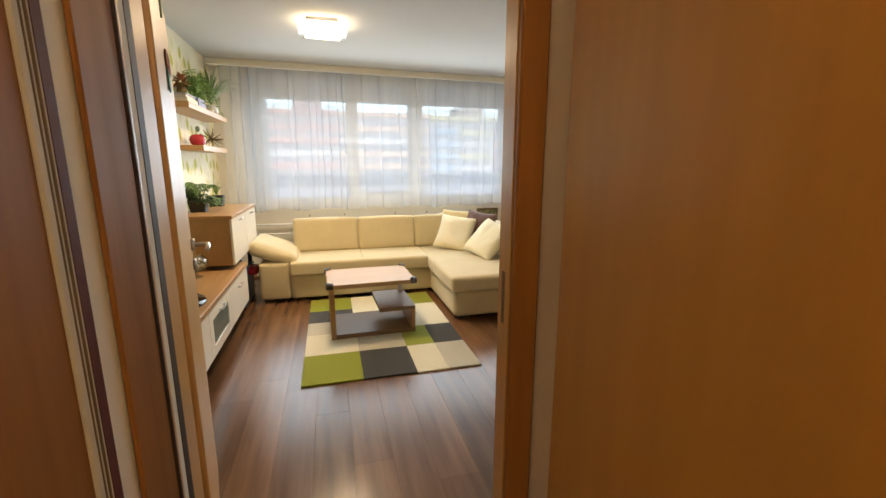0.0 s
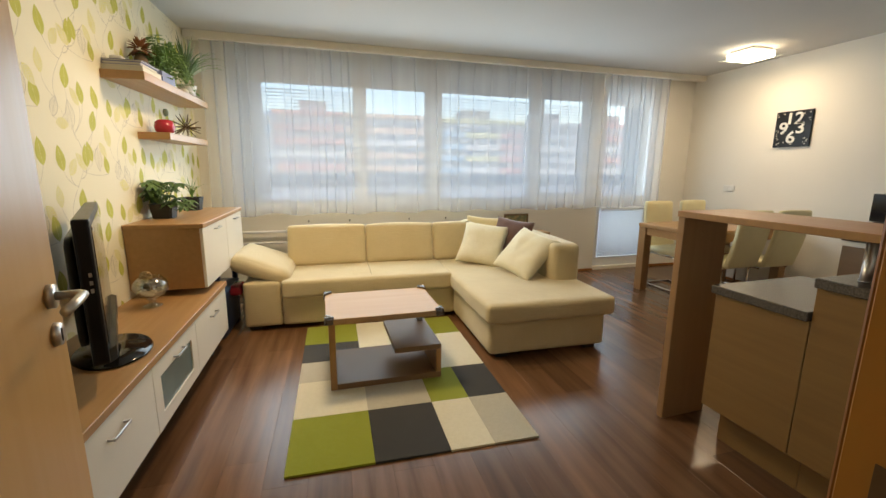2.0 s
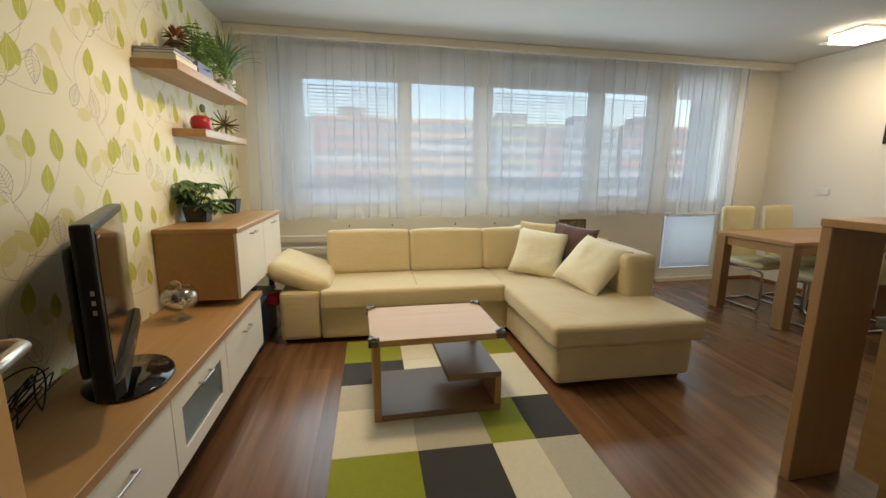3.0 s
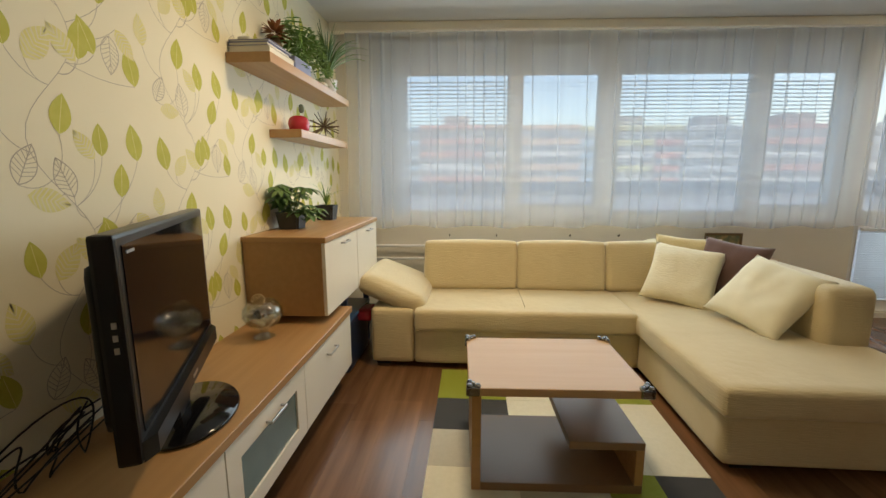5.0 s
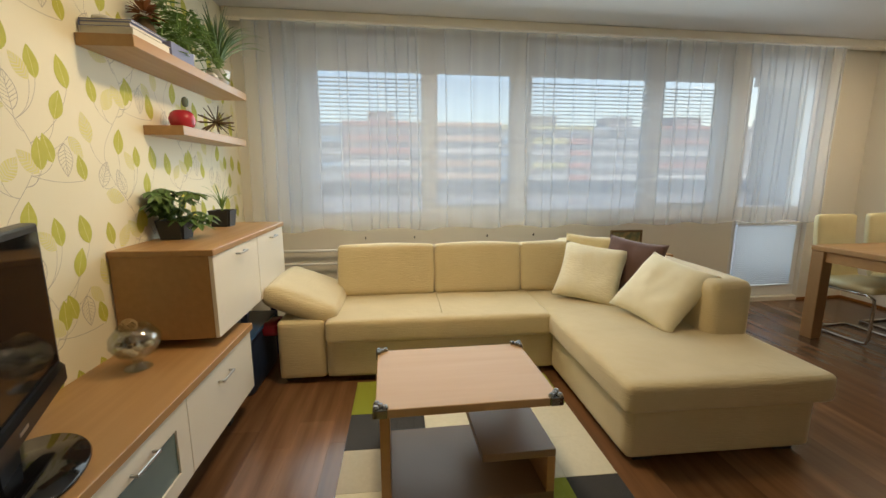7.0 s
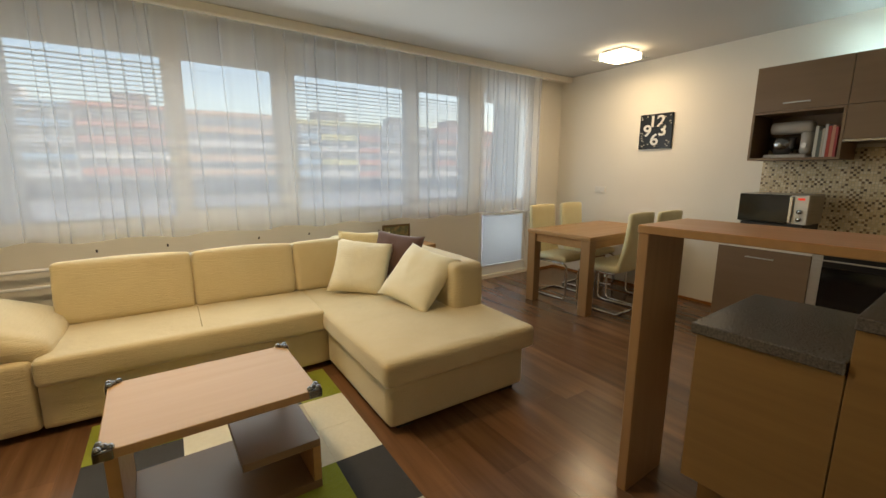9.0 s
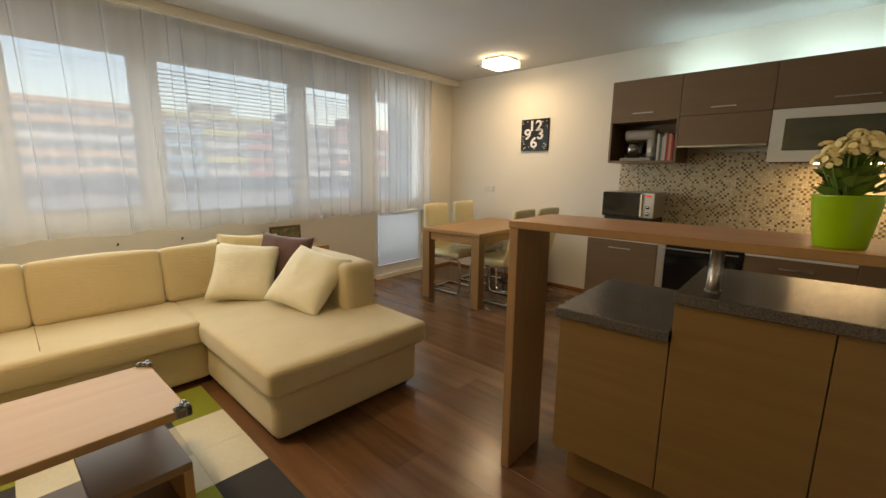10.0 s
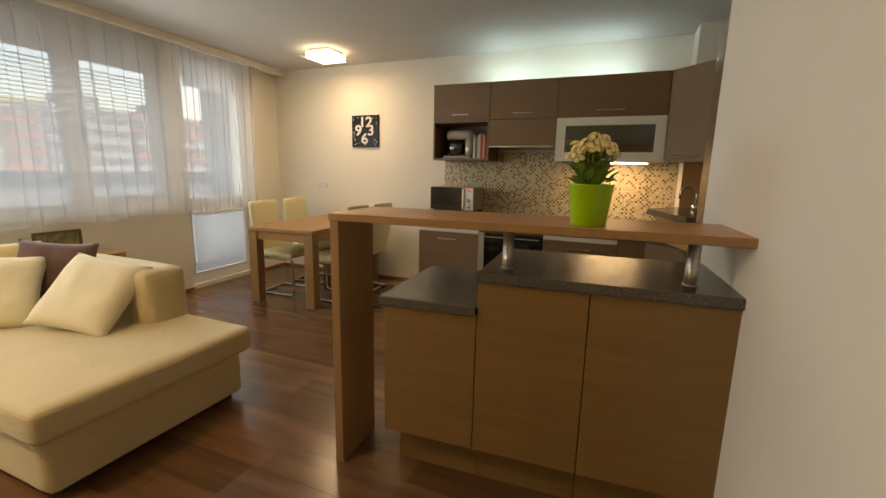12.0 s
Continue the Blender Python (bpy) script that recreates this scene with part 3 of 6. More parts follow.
TINTS = {"red": (0.74, 0.46, 0.45), "orange": (0.77, 0.61, 0.53), "yellow": (0.78, 0.76, 0.52), "blue": (0.48, 0.65, 0.82), "grey": (0.64, 0.68, 0.73), "white": (0.76, 0.77, 0.79)}
for key in TINTS:
    M["tint_" + key] = material("facade_" + key, TINTS[key], 0.9, second=tuple(k * 0.93 for k in TINTS[key]), scale=(0.2, 0.2, 0.2))


def housing_block(x0, x1, y, z1, tint, top, hut, label):
    """Panel block: pale walls, a coloured strip under each row of windows, a coloured roof edge."""
    h = thing("apartment_building", ((x0 + x1) / 2, y, -15), label, "building", "housing blocks", "structure")
    part("wall", boxes((x0, x1, y, y + 12, -15, z1)), M["far_wall"], h)
    part("roof", boxes((x0 - 0.1, x1 + 0.1, y - 0.3, y + 12.2, z1, z1 + 0.9)), M["tint_" + top], h)
    if hut:
        part("roof_hut", boxes((x0 + (x1 - x0) * hut[0], x0 + (x1 - x0) * hut[1], y + 3, y + 8, z1 + 0.9, z1 + 3.4)), M["roof_felt"], h)
    fl = 2.8
    for k in range(int((z1 + 6) / fl)):
        zc = z1 - 1.3 - k * fl
        part("band", boxes((x0 + 0.2, x1 - 0.2, y - 0.2, y + 0.01, zc - 2.0, zc - 0.8)), M["tint_" + tint[k % len(tint)]], h)
        m = max(2, int((x1 - x0) / 2.3))
        for i in range(m):
            xc = x0 + (x1 - x0) * (i + 0.5) / m
            for me, nm, dy in ((frame_me, "window", 0.0), (pane_me, "pane", -0.05)):
                o = new(nm, me)
                o.matrix_basis = pose(xc, y + dy, zc)
                o.parent, o.matrix_parent_inverse = h, Matrix.Translation(h.location).inverted()


for row in ((-62, -28, 102, 12.2, ("grey", "blue"), "grey", None, "grey and blue panel housing block far away"),
            (-27.8, -11, 100, 12.0, ("blue", "grey"), "blue", (0.3, 0.6), "pale blue panel housing block far away"),
            (-10.9, 4, 100, 12.3, ("red", "red", "white"), "red", (0.35, 0.75), "red panel housing block far away"),
            (4.1, 25, 100, 12.2, ("orange", "white", "orange"), "orange", None, "orange and white panel housing block far away"),
            (25.1, 32, 100, 11.8, ("blue", "blue"), "yellow", None, "pale blue panel housing block far away"),
            (32.1, 41, 100, 11.8, ("yellow", "white"), "yellow", (0.0, 0.8), "yellow panel housing block far away"),
            (41.1, 47, 100, 11.8, ("red", "red"), "yellow", None, "red and white panel housing block far away"),
            (47.1, 62, 100, 11.7, ("grey", "white"), "grey", (0.3, 0.75), "grey panel housing block far away"),
            (63, 82, 100, 11.9, ("red", "white"), "red", (0.3, 0.7), "red and white panel housing block far away"),
            (83, 112, 100, 12.0, ("white", "grey"), "grey", (0.4, 0.6), "white panel housing block far away"),
            (113, 160, 98, 12.0, ("red", "grey"), "grey", None, "grey and red panel housing block far away")):
    housing_block(*row)

# ---------------------------------------------------------------- entry door and hallway
dl = thing("door_entry", (0.905, 1.27, 0.0), "open honey oak interior door with steel lever", "door", kind="structure")
L_LEN = 0.848
part("leaf", boxes((0.0, L_LEN, -0.02, 0.02, 0.01, 2.0), bevel=0.004), M["door_lit"], dl)
part("edge_strip", boxes((L_LEN + 0.0005, L_LEN + 0.004, -0.016, 0.016, 0.012, 1.995)), M["door_dark"], dl, "brown door edge band")


def lever(parent, x, y, z, side, along):
    """Lever handle with rose and key rose; side: -1 or 1 across the leaf; along: the way the lever points."""
    bm = bmesh.new()
    m = Matrix.Translation((x, y, z)) @ Matrix.Rotation(radians(90), 4, "X")
    bmesh.ops.create_cone(bm, cap_ends=True, segments=24, radius1=0.026, radius2=0.026, depth=0.012, matrix=m)
    part("rose", bm, M["steel"], parent, "steel door rose", True)
    bm = bmesh.new()
    s = side
    tube(bm, [(x, y, z), (x, y + s * 0.045, z), (x + along * 0.01, y + s * 0.055, z), (x + along * 0.06, y + s * 0.056, z), (x + along * 0.125, y + s * 0.05, z - 0.004)], 0.0095, 10)
    part("door_handle", bm, M["steel"], parent, "steel lever handle", True)
    bm = bmesh.new()
    m = Matrix.Translation((x, y, z - 0.085)) @ Matrix.Rotation(radians(90), 4, "X")
    bmesh.ops.create_cone(bm, cap_ends=True, segments=24, radius1=0.026, radius2=0.024, depth=0.012, matrix=m)
    part("key_rose", bm, M["steel"], parent, "steel key rose", True)
    part("keyhole", boxes((x - 0.004, x + 0.004, y + s * 0.0065, y + s * 0.0075, z - 0.1, z - 0.072)), M["black"], parent)


lever(dl, L_LEN - 0.07, -0.026, 1.12, -1, -1)
for ch in dl.children:
    ch.matrix_parent_inverse = Matrix.Identity(4)
dl.matrix_basis = pose(0.905, 1.285, 0.0, 0, 0, 104.5)

df = thing("door_frame", (1.36, 1.19, 0.0), "dark oak door lining and casings", "door frame", kind="structure")
part("lining_right", boxes((1.786, 1.80, 1.184, 1.262, 0, 2.02), bevel=0.002), M["door"], df)
part("lining_left", boxes((0.905, 0.919, 1.096, 1.262, 0, 2.02), bevel=0.002), M["door_lit"], df)
part("lining_top", boxes((0.92, 1.785, 1.115, 1.262, 2.02, 2.034), bevel=0.002), M["door"], df)
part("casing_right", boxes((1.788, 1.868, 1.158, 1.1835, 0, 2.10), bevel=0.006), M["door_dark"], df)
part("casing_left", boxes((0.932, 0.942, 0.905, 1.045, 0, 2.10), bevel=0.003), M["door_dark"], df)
part("casing_left_bead", boxes((0.932, 0.946, 1.0455, 1.058, 0, 2.10), bevel=0.004), M["seal"], df)
part("casing_left_edge", boxes((0.925, 0.935, 1.0585, 1.095, 0, 2.10), bevel=0.003), M["door_lit"], df)
part("casing_living_right", boxes((1.788, 1.868, 1.2505, 1.268, 0, 2.10), bevel=0.004), M["door_dark"], df)
part("casing_living_left", boxes((0.83, 0.903, 1.2505, 1.262, 0, 2.10), bevel=0.004), M["door_dark"], df)
part("casing_top", boxes((0.95, 1.787, 1.098, 1.1265, 2.035, 2.10), bevel=0.004), M["door_dark"], df)
part("strike_plate", boxes((1.7845, 1.7862, 1.215, 1.235, 0.98, 1.14), bevel=0.0005), M["twig"], df, "dark strike plate")
part("hinge_seal", boxes((0.9192, 0.9205, 1.158, 1.188, 0.0, 2.02)), M["seal"], df, "dark rubber seal")

hd = thing("door_hall_right", (1.86, 0.55, 0.0), "closed honey oak door in hallway wall", "door", kind="structure")
part("casing", boxes((1.845, 1.8695, 0.08, 0.14, 0, 2.08), (1.845, 1.8695, 0.14, 1.02, 2.0, 2.08), bevel=0.005), M["door"], hd)
part("leaf", boxes((1.847, 1.8695, 0.142, 1.018, 0.01, 1.998), bevel=0.004), M["door"], hd)
hm = thing("hall_wardrobe_front", (0.94, 0.3, 0.0), "honey oak wardrobe front with fluted grey edge", "wardrobe")
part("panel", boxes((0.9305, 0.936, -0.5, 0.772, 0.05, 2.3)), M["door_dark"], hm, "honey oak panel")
part("inner_bead", boxes((0.9305, 0.941, 0.7725, 0.79, 0.04, 2.3), bevel=0.003), M["print_grey"], hm, "dull beige frame bead")
for k in range(4):
    part("frame_flute", boxes((0.9305, 0.940 - 0.001 * (k % 2), 0.7905 + k * 0.006, 0.7957 + k * 0.006, 0.04, 2.3), bevel=0.0015), M["print_grey"] if k % 2 else M["twig"], hm, "fluted grey-brown frame strip")
part("outer_strip", boxes((0.9305, 0.938, 0.815, 0.842, 0.04, 2.3), bevel=0.002), M["maroon"], hm, "maroon frame strip")

# paper ornament on the door leaf
orn = thing("door_ornament", (0.83, 1.72, 1.75), "colourful paper ornament hanging on the door", "ornament")
bm = bmesh.new()
for i, (dz, w, h) in enumerate(((0.17, 0.035, 0.05), (0.10, 0.045, 0.05), (0.03, 0.05, 0.05))):
    soft(bm, -w, w, -0.028, -0.022, 1.72 + dz, 1.72 + dz + h, 0.003, 0.002, 5)
part("paper_body", bm, M["rust"], orn)
part("paper_skirt", boxes((-0.04, 0.03, -0.027, -0.022, 1.68, 1.745), bevel=0.002), material("teal_paper", (0.12, 0.33, 0.30), 0.8), orn)
part("paper_heart", boxes((-0.02, 0.045, -0.03, -0.0275, 1.73, 1.79), bevel=0.001), M["red"], orn)
bm = bmesh.new()
tube(bm, [(0, -0.024, 1.90), (0.01, -0.024, 2.0)], 0.003, 6)
part("cord", bm, M["foliage_dark"], orn)
for ch in orn.children:
    ch.matrix_parent_inverse = Matrix.Identity(4)
orn.matrix_basis = pose(0.905, 1.285, 0.0, 0, 0, 104.5) @ pose(0.44, 0, 0)

# ---------------------------------------------------------------- wall units
def bow_handle(parent, x, y, z, length, mat=None, out=0.028):
    """Flat bow handle on a front facing +x."""
    bm = bmesh.new()
    box(bm, x, x + out, y - length / 2, y - length / 2 + 0.008, z - 0.005, z + 0.005, 0.001)
    box(bm, x, x + out, y + length / 2 - 0.008, y + length / 2, z - 0.005, z + 0.005, 0.001)
    box(bm, x + out - 0.006, x + out, y - length / 2, y + length / 2, z - 0.006, z + 0.006, 0.0015)
    return part("handle", bm, mat or M["steel"], parent, "steel bow handle")


LX = 0.487
lo = thing("tv_bench", (0.25, 3.4, 0.15), "low beech bench with cream fronts hung on wall", "tv bench")
part("top", boxes((0.003, LX + 0.012, 2.36, 4.42, 0.495, 0.532), bevel=0.003), M["beech"], lo)
part("body", boxes((0.003, LX - 0.02, 2.37, 4.41, 0.15, 0.495), bevel=0.002), M["beech"], lo)
for y0, y1, hy in ((2.372, 3.05, 2.70), (3.676, 4.408, 4.03)):
    d = part("drawer_front", boxes((LX - 0.0195, LX, y0 + 0.002, y1 - 0.002, 0.152, 0.49), bevel=0.002), M["white_front"], lo, "cream lacquered front")
    bow_handle(d, LX, hy, 0.405, 0.13)
d = part("glass_door_frame", boxes((LX - 0.0195, LX, 3.054, 3.672, 0.152, 0.22), (LX - 0.0195, LX, 3.054, 3.672, 0.405, 0.49),
                                   (LX - 0.0195, LX, 3.054, 3.135, 0.22, 0.405), (LX - 0.0195, LX, 3.585, 3.672, 0.22, 0.405)), M["white_front"], lo, "cream door frame")
part("pane", boxes((LX - 0.014, LX - 0.008, 3.13, 3.59, 0.215, 0.41)), material("frosted_glass", (0.13, 0.19, 0.18), 0.15), d, "greenish frosted glass")
bow_handle(d, LX, 3.37, 0.425, 0.13)
for y0 in (2.5, 4.25):
    part("support", boxes((0.06, 0.40, y0, y0 + 0.05, 0, 0.15), bevel=0.003), M["dark_in"], lo, "dark support block")

HX = 0.463
hi = thing("wall_cabinet", (0.23, 4.68, 0.66), "beech wall cabinet with two cream flap doors", "cabinet")
part("body", boxes((0.003, HX - 0.02, 4.083, 5.29, 0.575, 1.0), bevel=0.002), M["beech"], hi)
part("top", boxes((0.003, HX + 0.008, 4.075, 5.298, 0.985, 1.016), bevel=0.003), M["beech"], hi)
for y0, y1, hy in ((4.085, 4.715, 4.42), (4.719, 5.288, 5.02)):
    d = part("flap_door", boxes((HX - 0.0195, HX, y0, y1 - 0.003, 0.577, 0.982), bevel=0.002), M["white_front"], hi, "cream lacquered flap door")
    bow_handle(d, HX, hy, 0.945, 0.12)
cs = thing("cabinet_stand", (0.38, 4.9, 0), "dark blue stand under the wall cabinet", "stand")
stand_blue = material("blue_metal", (0.03, 0.06, 0.16), 0.4)
for y0 in (4.62, 5.2):
    part("leg", boxes((0.36, 0.40, y0, y0 + 0.04, 0, 0.575), bevel=0.003), stand_blue, cs)
sb = thing("storage_box", (0.28, 4.85, 0.0), "dark blue plastic storage box under cabinet", "box")
bm = bmesh.new()
soft(bm, 0.10, 0.43, 4.55, 5.1, 0.0, 0.36, 0.03, 0, 5)
part("body", bm, material("navy_plastic", (0.02, 0.035, 0.08), 0.35), sb, smooth=True)
part("lid", boxes((0.09, 0.44, 4.54, 5.11, 0.36, 0.385), bevel=0.008), material("blue_lid", (0.03, 0.09, 0.22), 0.35), sb)
bm = bmesh.new()
soft(bm, 0.42, 0.52, 4.78, 5.0, 0.30, 0.38, 0.02, 0.01, 5, 0.01)
solid("red_bag", bm, M["red"], "small red bag beside the sofa arm", "bag", smooth=True)

# ---------------------------------------------------------------- television
tv = thing("television", (0.26, 3.2, 0.532), "black flat television on an oval glossy foot", "television")
def tv_parts():
    bm = bmesh.new()
    box(bm, -0.447, 0.447, -0.035, 0.018, 0.115, 0.672, 0.010, 2)
    part("bezel", bm, M["black"], tv)
    part("screen", boxes((-0.415, 0.415, -0.0375, -0.0355, 0.185, 0.645)), M["screen"], tv, "dark glossy screen")
    bm = bmesh.new()
    soft(bm, -0.40, 0.40, 0.016, 0.055, 0.18, 0.60, 0.02, 0.01, 6)
    part("back_shell", bm, M["black"], tv, smooth=True)
    bm = prism([(-0.44, -0.0355), (0.44, -0.0355), (0.40, -0.058), (-0.40, -0.058)], 0.117, 0.17)
    part("speaker_bar", bm, M["black"], tv)
    part("badge", boxes((-0.03, 0.03, -0.0605, -0.0585, 0.138, 0.148)), M["steel"], tv)
    bm = bmesh.new()
    lathe(bm, [(0.0, 0.0), (0.15, 0.0), (0.155, 0.006), (0.15, 0.014), (0.03, 0.02), (0.0, 0.021)], 0, 0, 40)
    for v in bm.verts:
        v.co.x *= 1.4
        v.co.y -= 0.03
    part("foot", bm, M["screen"], tv, "glossy black oval foot", True)
    part("neck", boxes((-0.07, 0.07, -0.02, 0.02, 0.015, 0.14), bevel=0.006), M["black"], tv)
    for k in range(3):
        part("button", boxes((-0.4505, -0.4475, -0.02, -0.01, 0.40 + k * 0.03, 0.415 + k * 0.03), bevel=0.0005), M["steel"], tv)
    part("sticker", boxes((-0.395, -0.345, -0.0392, -0.0385, 0.622, 0.629)), M["steel"], tv)


tv_parts()
for ch in tv.children:
    ch.matrix_parent_inverse = Matrix.Identity(4)
tv.matrix_basis = pose(0.265, 3.164, 0.533, 0, 0, 113.1)

random.seed(3)
for k in range(6):
    bm = bmesh.new()
    pts, a = [], random.uniform(0, 6)
    for i in range(40):
        u = i / 39
        pts.append((0.065 + 0.045 * math.sin(a + u * 9) + 0.03 * u, 2.60 + 0.48 * u + 0.10 * math.sin(a * 2 + u * 11), 0.5375 + abs((0.03 + 0.022 * k) * math.sin(a + u * 7))))
    tube(bm, pts, 0.003, 6)
    solid("power_cable", bm, M["black"], "black cable behind the television", "cable", "cables behind the television", smooth=True)

# ---------------------------------------------------------------- shelves
for nm, y0, y1, z0, z1, dep in (("upper", 4.075, 5.42, 1.905, 1.955, 0.235), ("lower", 4.49, 5.43, 1.575, 1.625, 0.205)):
    solid("wall_shelf", boxes((0.002, dep, y0, y1, z0, z1), bevel=0.002), M["beech"], "thick beech floating shelf on papered wall", "shelf", "floating shelves")

# books lying on the upper shelf
for i, (x1, y0, y1, z0, h, mt) in enumerate(((0.225, 4.10, 4.40, 1.9555, 0.035, "paper"), (0.215, 4.10, 4.36, 1.9915, 0.018, "paper"), (0.22, 4.105, 4.38, 2.0105, 0.012, "book_blue"))):
    b = thing("book", (0.1, 4.25, z0), "book lying flat on the shelf", "book", "books on the shelf")
    part("page_block", boxes((0.012, x1 - 0.004, y0 + 0.004, y1 - 0.004, z0 + 0.003, z0 + h - 0.003)), M["paper"], b)
    part("cover", boxes((0.008, x1, y0, y1, z0, z0 + 0.0028), (0.008, x1, y0, y1, z0 + h - 0.0028, z0 + h), (0.008, 0.0115, y0, y1, z0 + 0.0028, z0 + h - 0.0028)), M["paper" if i == 0 else "book_blue"], b)
bm = bmesh.new()
soft(bm, 0.14, 0.222, 4.42, 4.66, 1.956, 2.03, 0.006, 0, 4)
solid("blue_book", bm, M["book_blue"], "blue-grey book on the upper shelf", "book")


# ---------------------------------------------------------------- plants
def leaf(bm, base, tip, width, droop=0.0, fold=0.25, n=5):
    """One pointed leaf from base to tip."""
    a, b = Vector(base), Vector(tip)
    d = b - a
    s = d.cross(Vector((0, 0, 1)))
    if s.length < 1e-4:
        s = Vector((1, 0, 0))
    s.normalize()
    up = s.cross(d).normalized()
    rows = []
    for i in range(n + 1):
        u = i / n
        p = a + d * u + Vector((0, 0, -droop * u * u))
        w = width * max(0.0, math.sin(math.pi * min(0.97, 0.06 + 0.94 * u))) ** 0.8 / 2
        rows.append((bm.verts.new(p - s * w + up * w * fold), bm.verts.new(p), bm.verts.new(p + s * w + up * w * fold)))
    for r, q in zip(rows, rows[1:]):
        bm.faces.new((r[0], r[1], q[1], q[0]))
        bm.faces.new((r[1], r[2], q[2], q[1]))


def square_pot(parent, x, y, z, w, h, mat):
    bm = bmesh.new()
    r = w / 2
    for lo_, hi_, k0, k1 in ((z, z + h, 0.82, 1.0),):
        vs = []
        for zz, k in ((lo_, k0), (hi_, k1), (hi_, k1 - 0.08), (hi_ - 0.02, k1 - 0.10)):
            vs.append([bm.verts.new((x + sx * r * k, y + sy * r * k, zz)) for sx, sy in ((-1, -1), (1, -1), (1, 1), (-1, 1))])
        for a, b in zip(vs, vs[1:]):
            for i in range(4):
                bm.faces.new((a[i], a[(i + 1) % 4], b[(i + 1) % 4], b[i]))
        bm.faces.new(vs[0][::-1])
        bm.faces.new(vs[-1])
    bmesh.ops.bevel(bm, geom=[e for e in bm.edges if abs(e.verts[0].co.z - e.verts[1].co.z) > h * 0.5], offset=0.012, segments=3, affect="EDGES")
    part("pot", bm, mat, parent, "square anthracite flower pot")
    part("soil", boxes((x - r * 0.88, x + r * 0.88, y - r * 0.88, y + r * 0.88, z + h - 0.03, z + h - 0.015)), M["soil"], parent)


def umbrella_plant(x, y, z):
    random.seed(11)
    p = thing("umbrella_plant", (x, y, z), "green umbrella plant in a square dark pot", "plant")
    square_pot(p, x, y, z, 0.15, 0.105, M["pot"])
    st, lf = bmesh.new(), bmesh.new()
    for i in range(34):
        a, r = random.uniform(0, 6.28), random.uniform(0.02, 0.175)
        cx, cy = x + max(r * math.cos(a), -0.07), y + r * math.sin(a)
        cz = z + 0.13 + random.uniform(0.0, 0.19) - r * 0.3
        tube(st, [(x + 0.2 * (cx - x), y + 0.2 * (cy - y), z + 0.085), (x + 0.6 * (cx - x), y + 0.6 * (cy - y), cz - 0.03), (cx, cy, cz)], 0.003, 5)
        for k in range(7):
            b = k * 6.28 / 7 + random.uniform(-0.2, 0.2)
            ln = random.uniform(0.05, 0.085)
            ex, ey = cx + ln * math.cos(b), cy + ln * math.sin(b)
            leaf(lf, (cx, cy, cz), (max(ex, 0.01), ey, cz - 0.012 - 0.02 * random.random()), 0.032, 0.012)
    part("stem", st, M["foliage_dark"], p)
    part("leaves", lf, M["foliage_dark"], p)


def grass_plant(name, x, y, z, count, length, spread, width, label, pot=True, mat="foliage", seed=5, minx=0.01):
    random.seed(seed)
    p = thing(name, (x, y, z), label, "plant")
    top = z + 0.10
    if pot:
        square_pot(p, x, y, z, 0.145, 0.11, M["pot"])
    else:
        bm = bmesh.new()
        lathe(bm, [(0.0, z), (0.055, z), (0.07, z + 0.09), (0.075, z + 0.10), (0.065, z + 0.10), (0.0, z + 0.09)], x, y)
        part("pot", bm, M["white"], p, "pale round flower pot", True)
    lf = bmesh.new()
    for i in range(count):
        a = random.uniform(0, 6.28)
        ln = length * random.uniform(0.6, 1.05)
        out = spread * random.uniform(0.25, 1.0)
        pts = []
        for k in range(8):
            u = k / 7
            pts.append(Vector((max(x + math.cos(a) * out * u ** 1.4, minx), y + math.sin(a) * out * u ** 1.4, top + ln * (u - (out / spread) * 0.62 * u ** 2.6))))
        s = Vector((-math.sin(a), math.cos(a), 0))
        rows = []
        for k, q in enumerate(pts):
            w = width * (1 - (k / 7) ** 2.2) / 2 + 0.0006
            rows.append((lf.verts.new(q - s * w), lf.verts.new(q - Vector((0, 0, w * 0.5))), lf.verts.new(q + s * w)))
        for r, q in zip(rows, rows[1:]):
            lf.faces.new((r[0], r[1], q[1], q[0]))
            lf.faces.new((r[1], r[2], q[2], q[1]))
    part("leaves", lf, M[mat], p)
    return p


umbrella_plant(0.115, 4.48, 1.0165)
grass_plant("spider_plant", 0.135, 5.06, 1.0165, 12, 0.30, 0.20, 0.008, "sparse grassy plant in a square dark pot", seed=9)
grass_plant("dracaena", 0.15, 5.17, 1.9555, 105, 0.47, 0.36, 0.013, "spiky green dracaena in a pale pot", pot=False, mat="foliage_dark", seed=4)

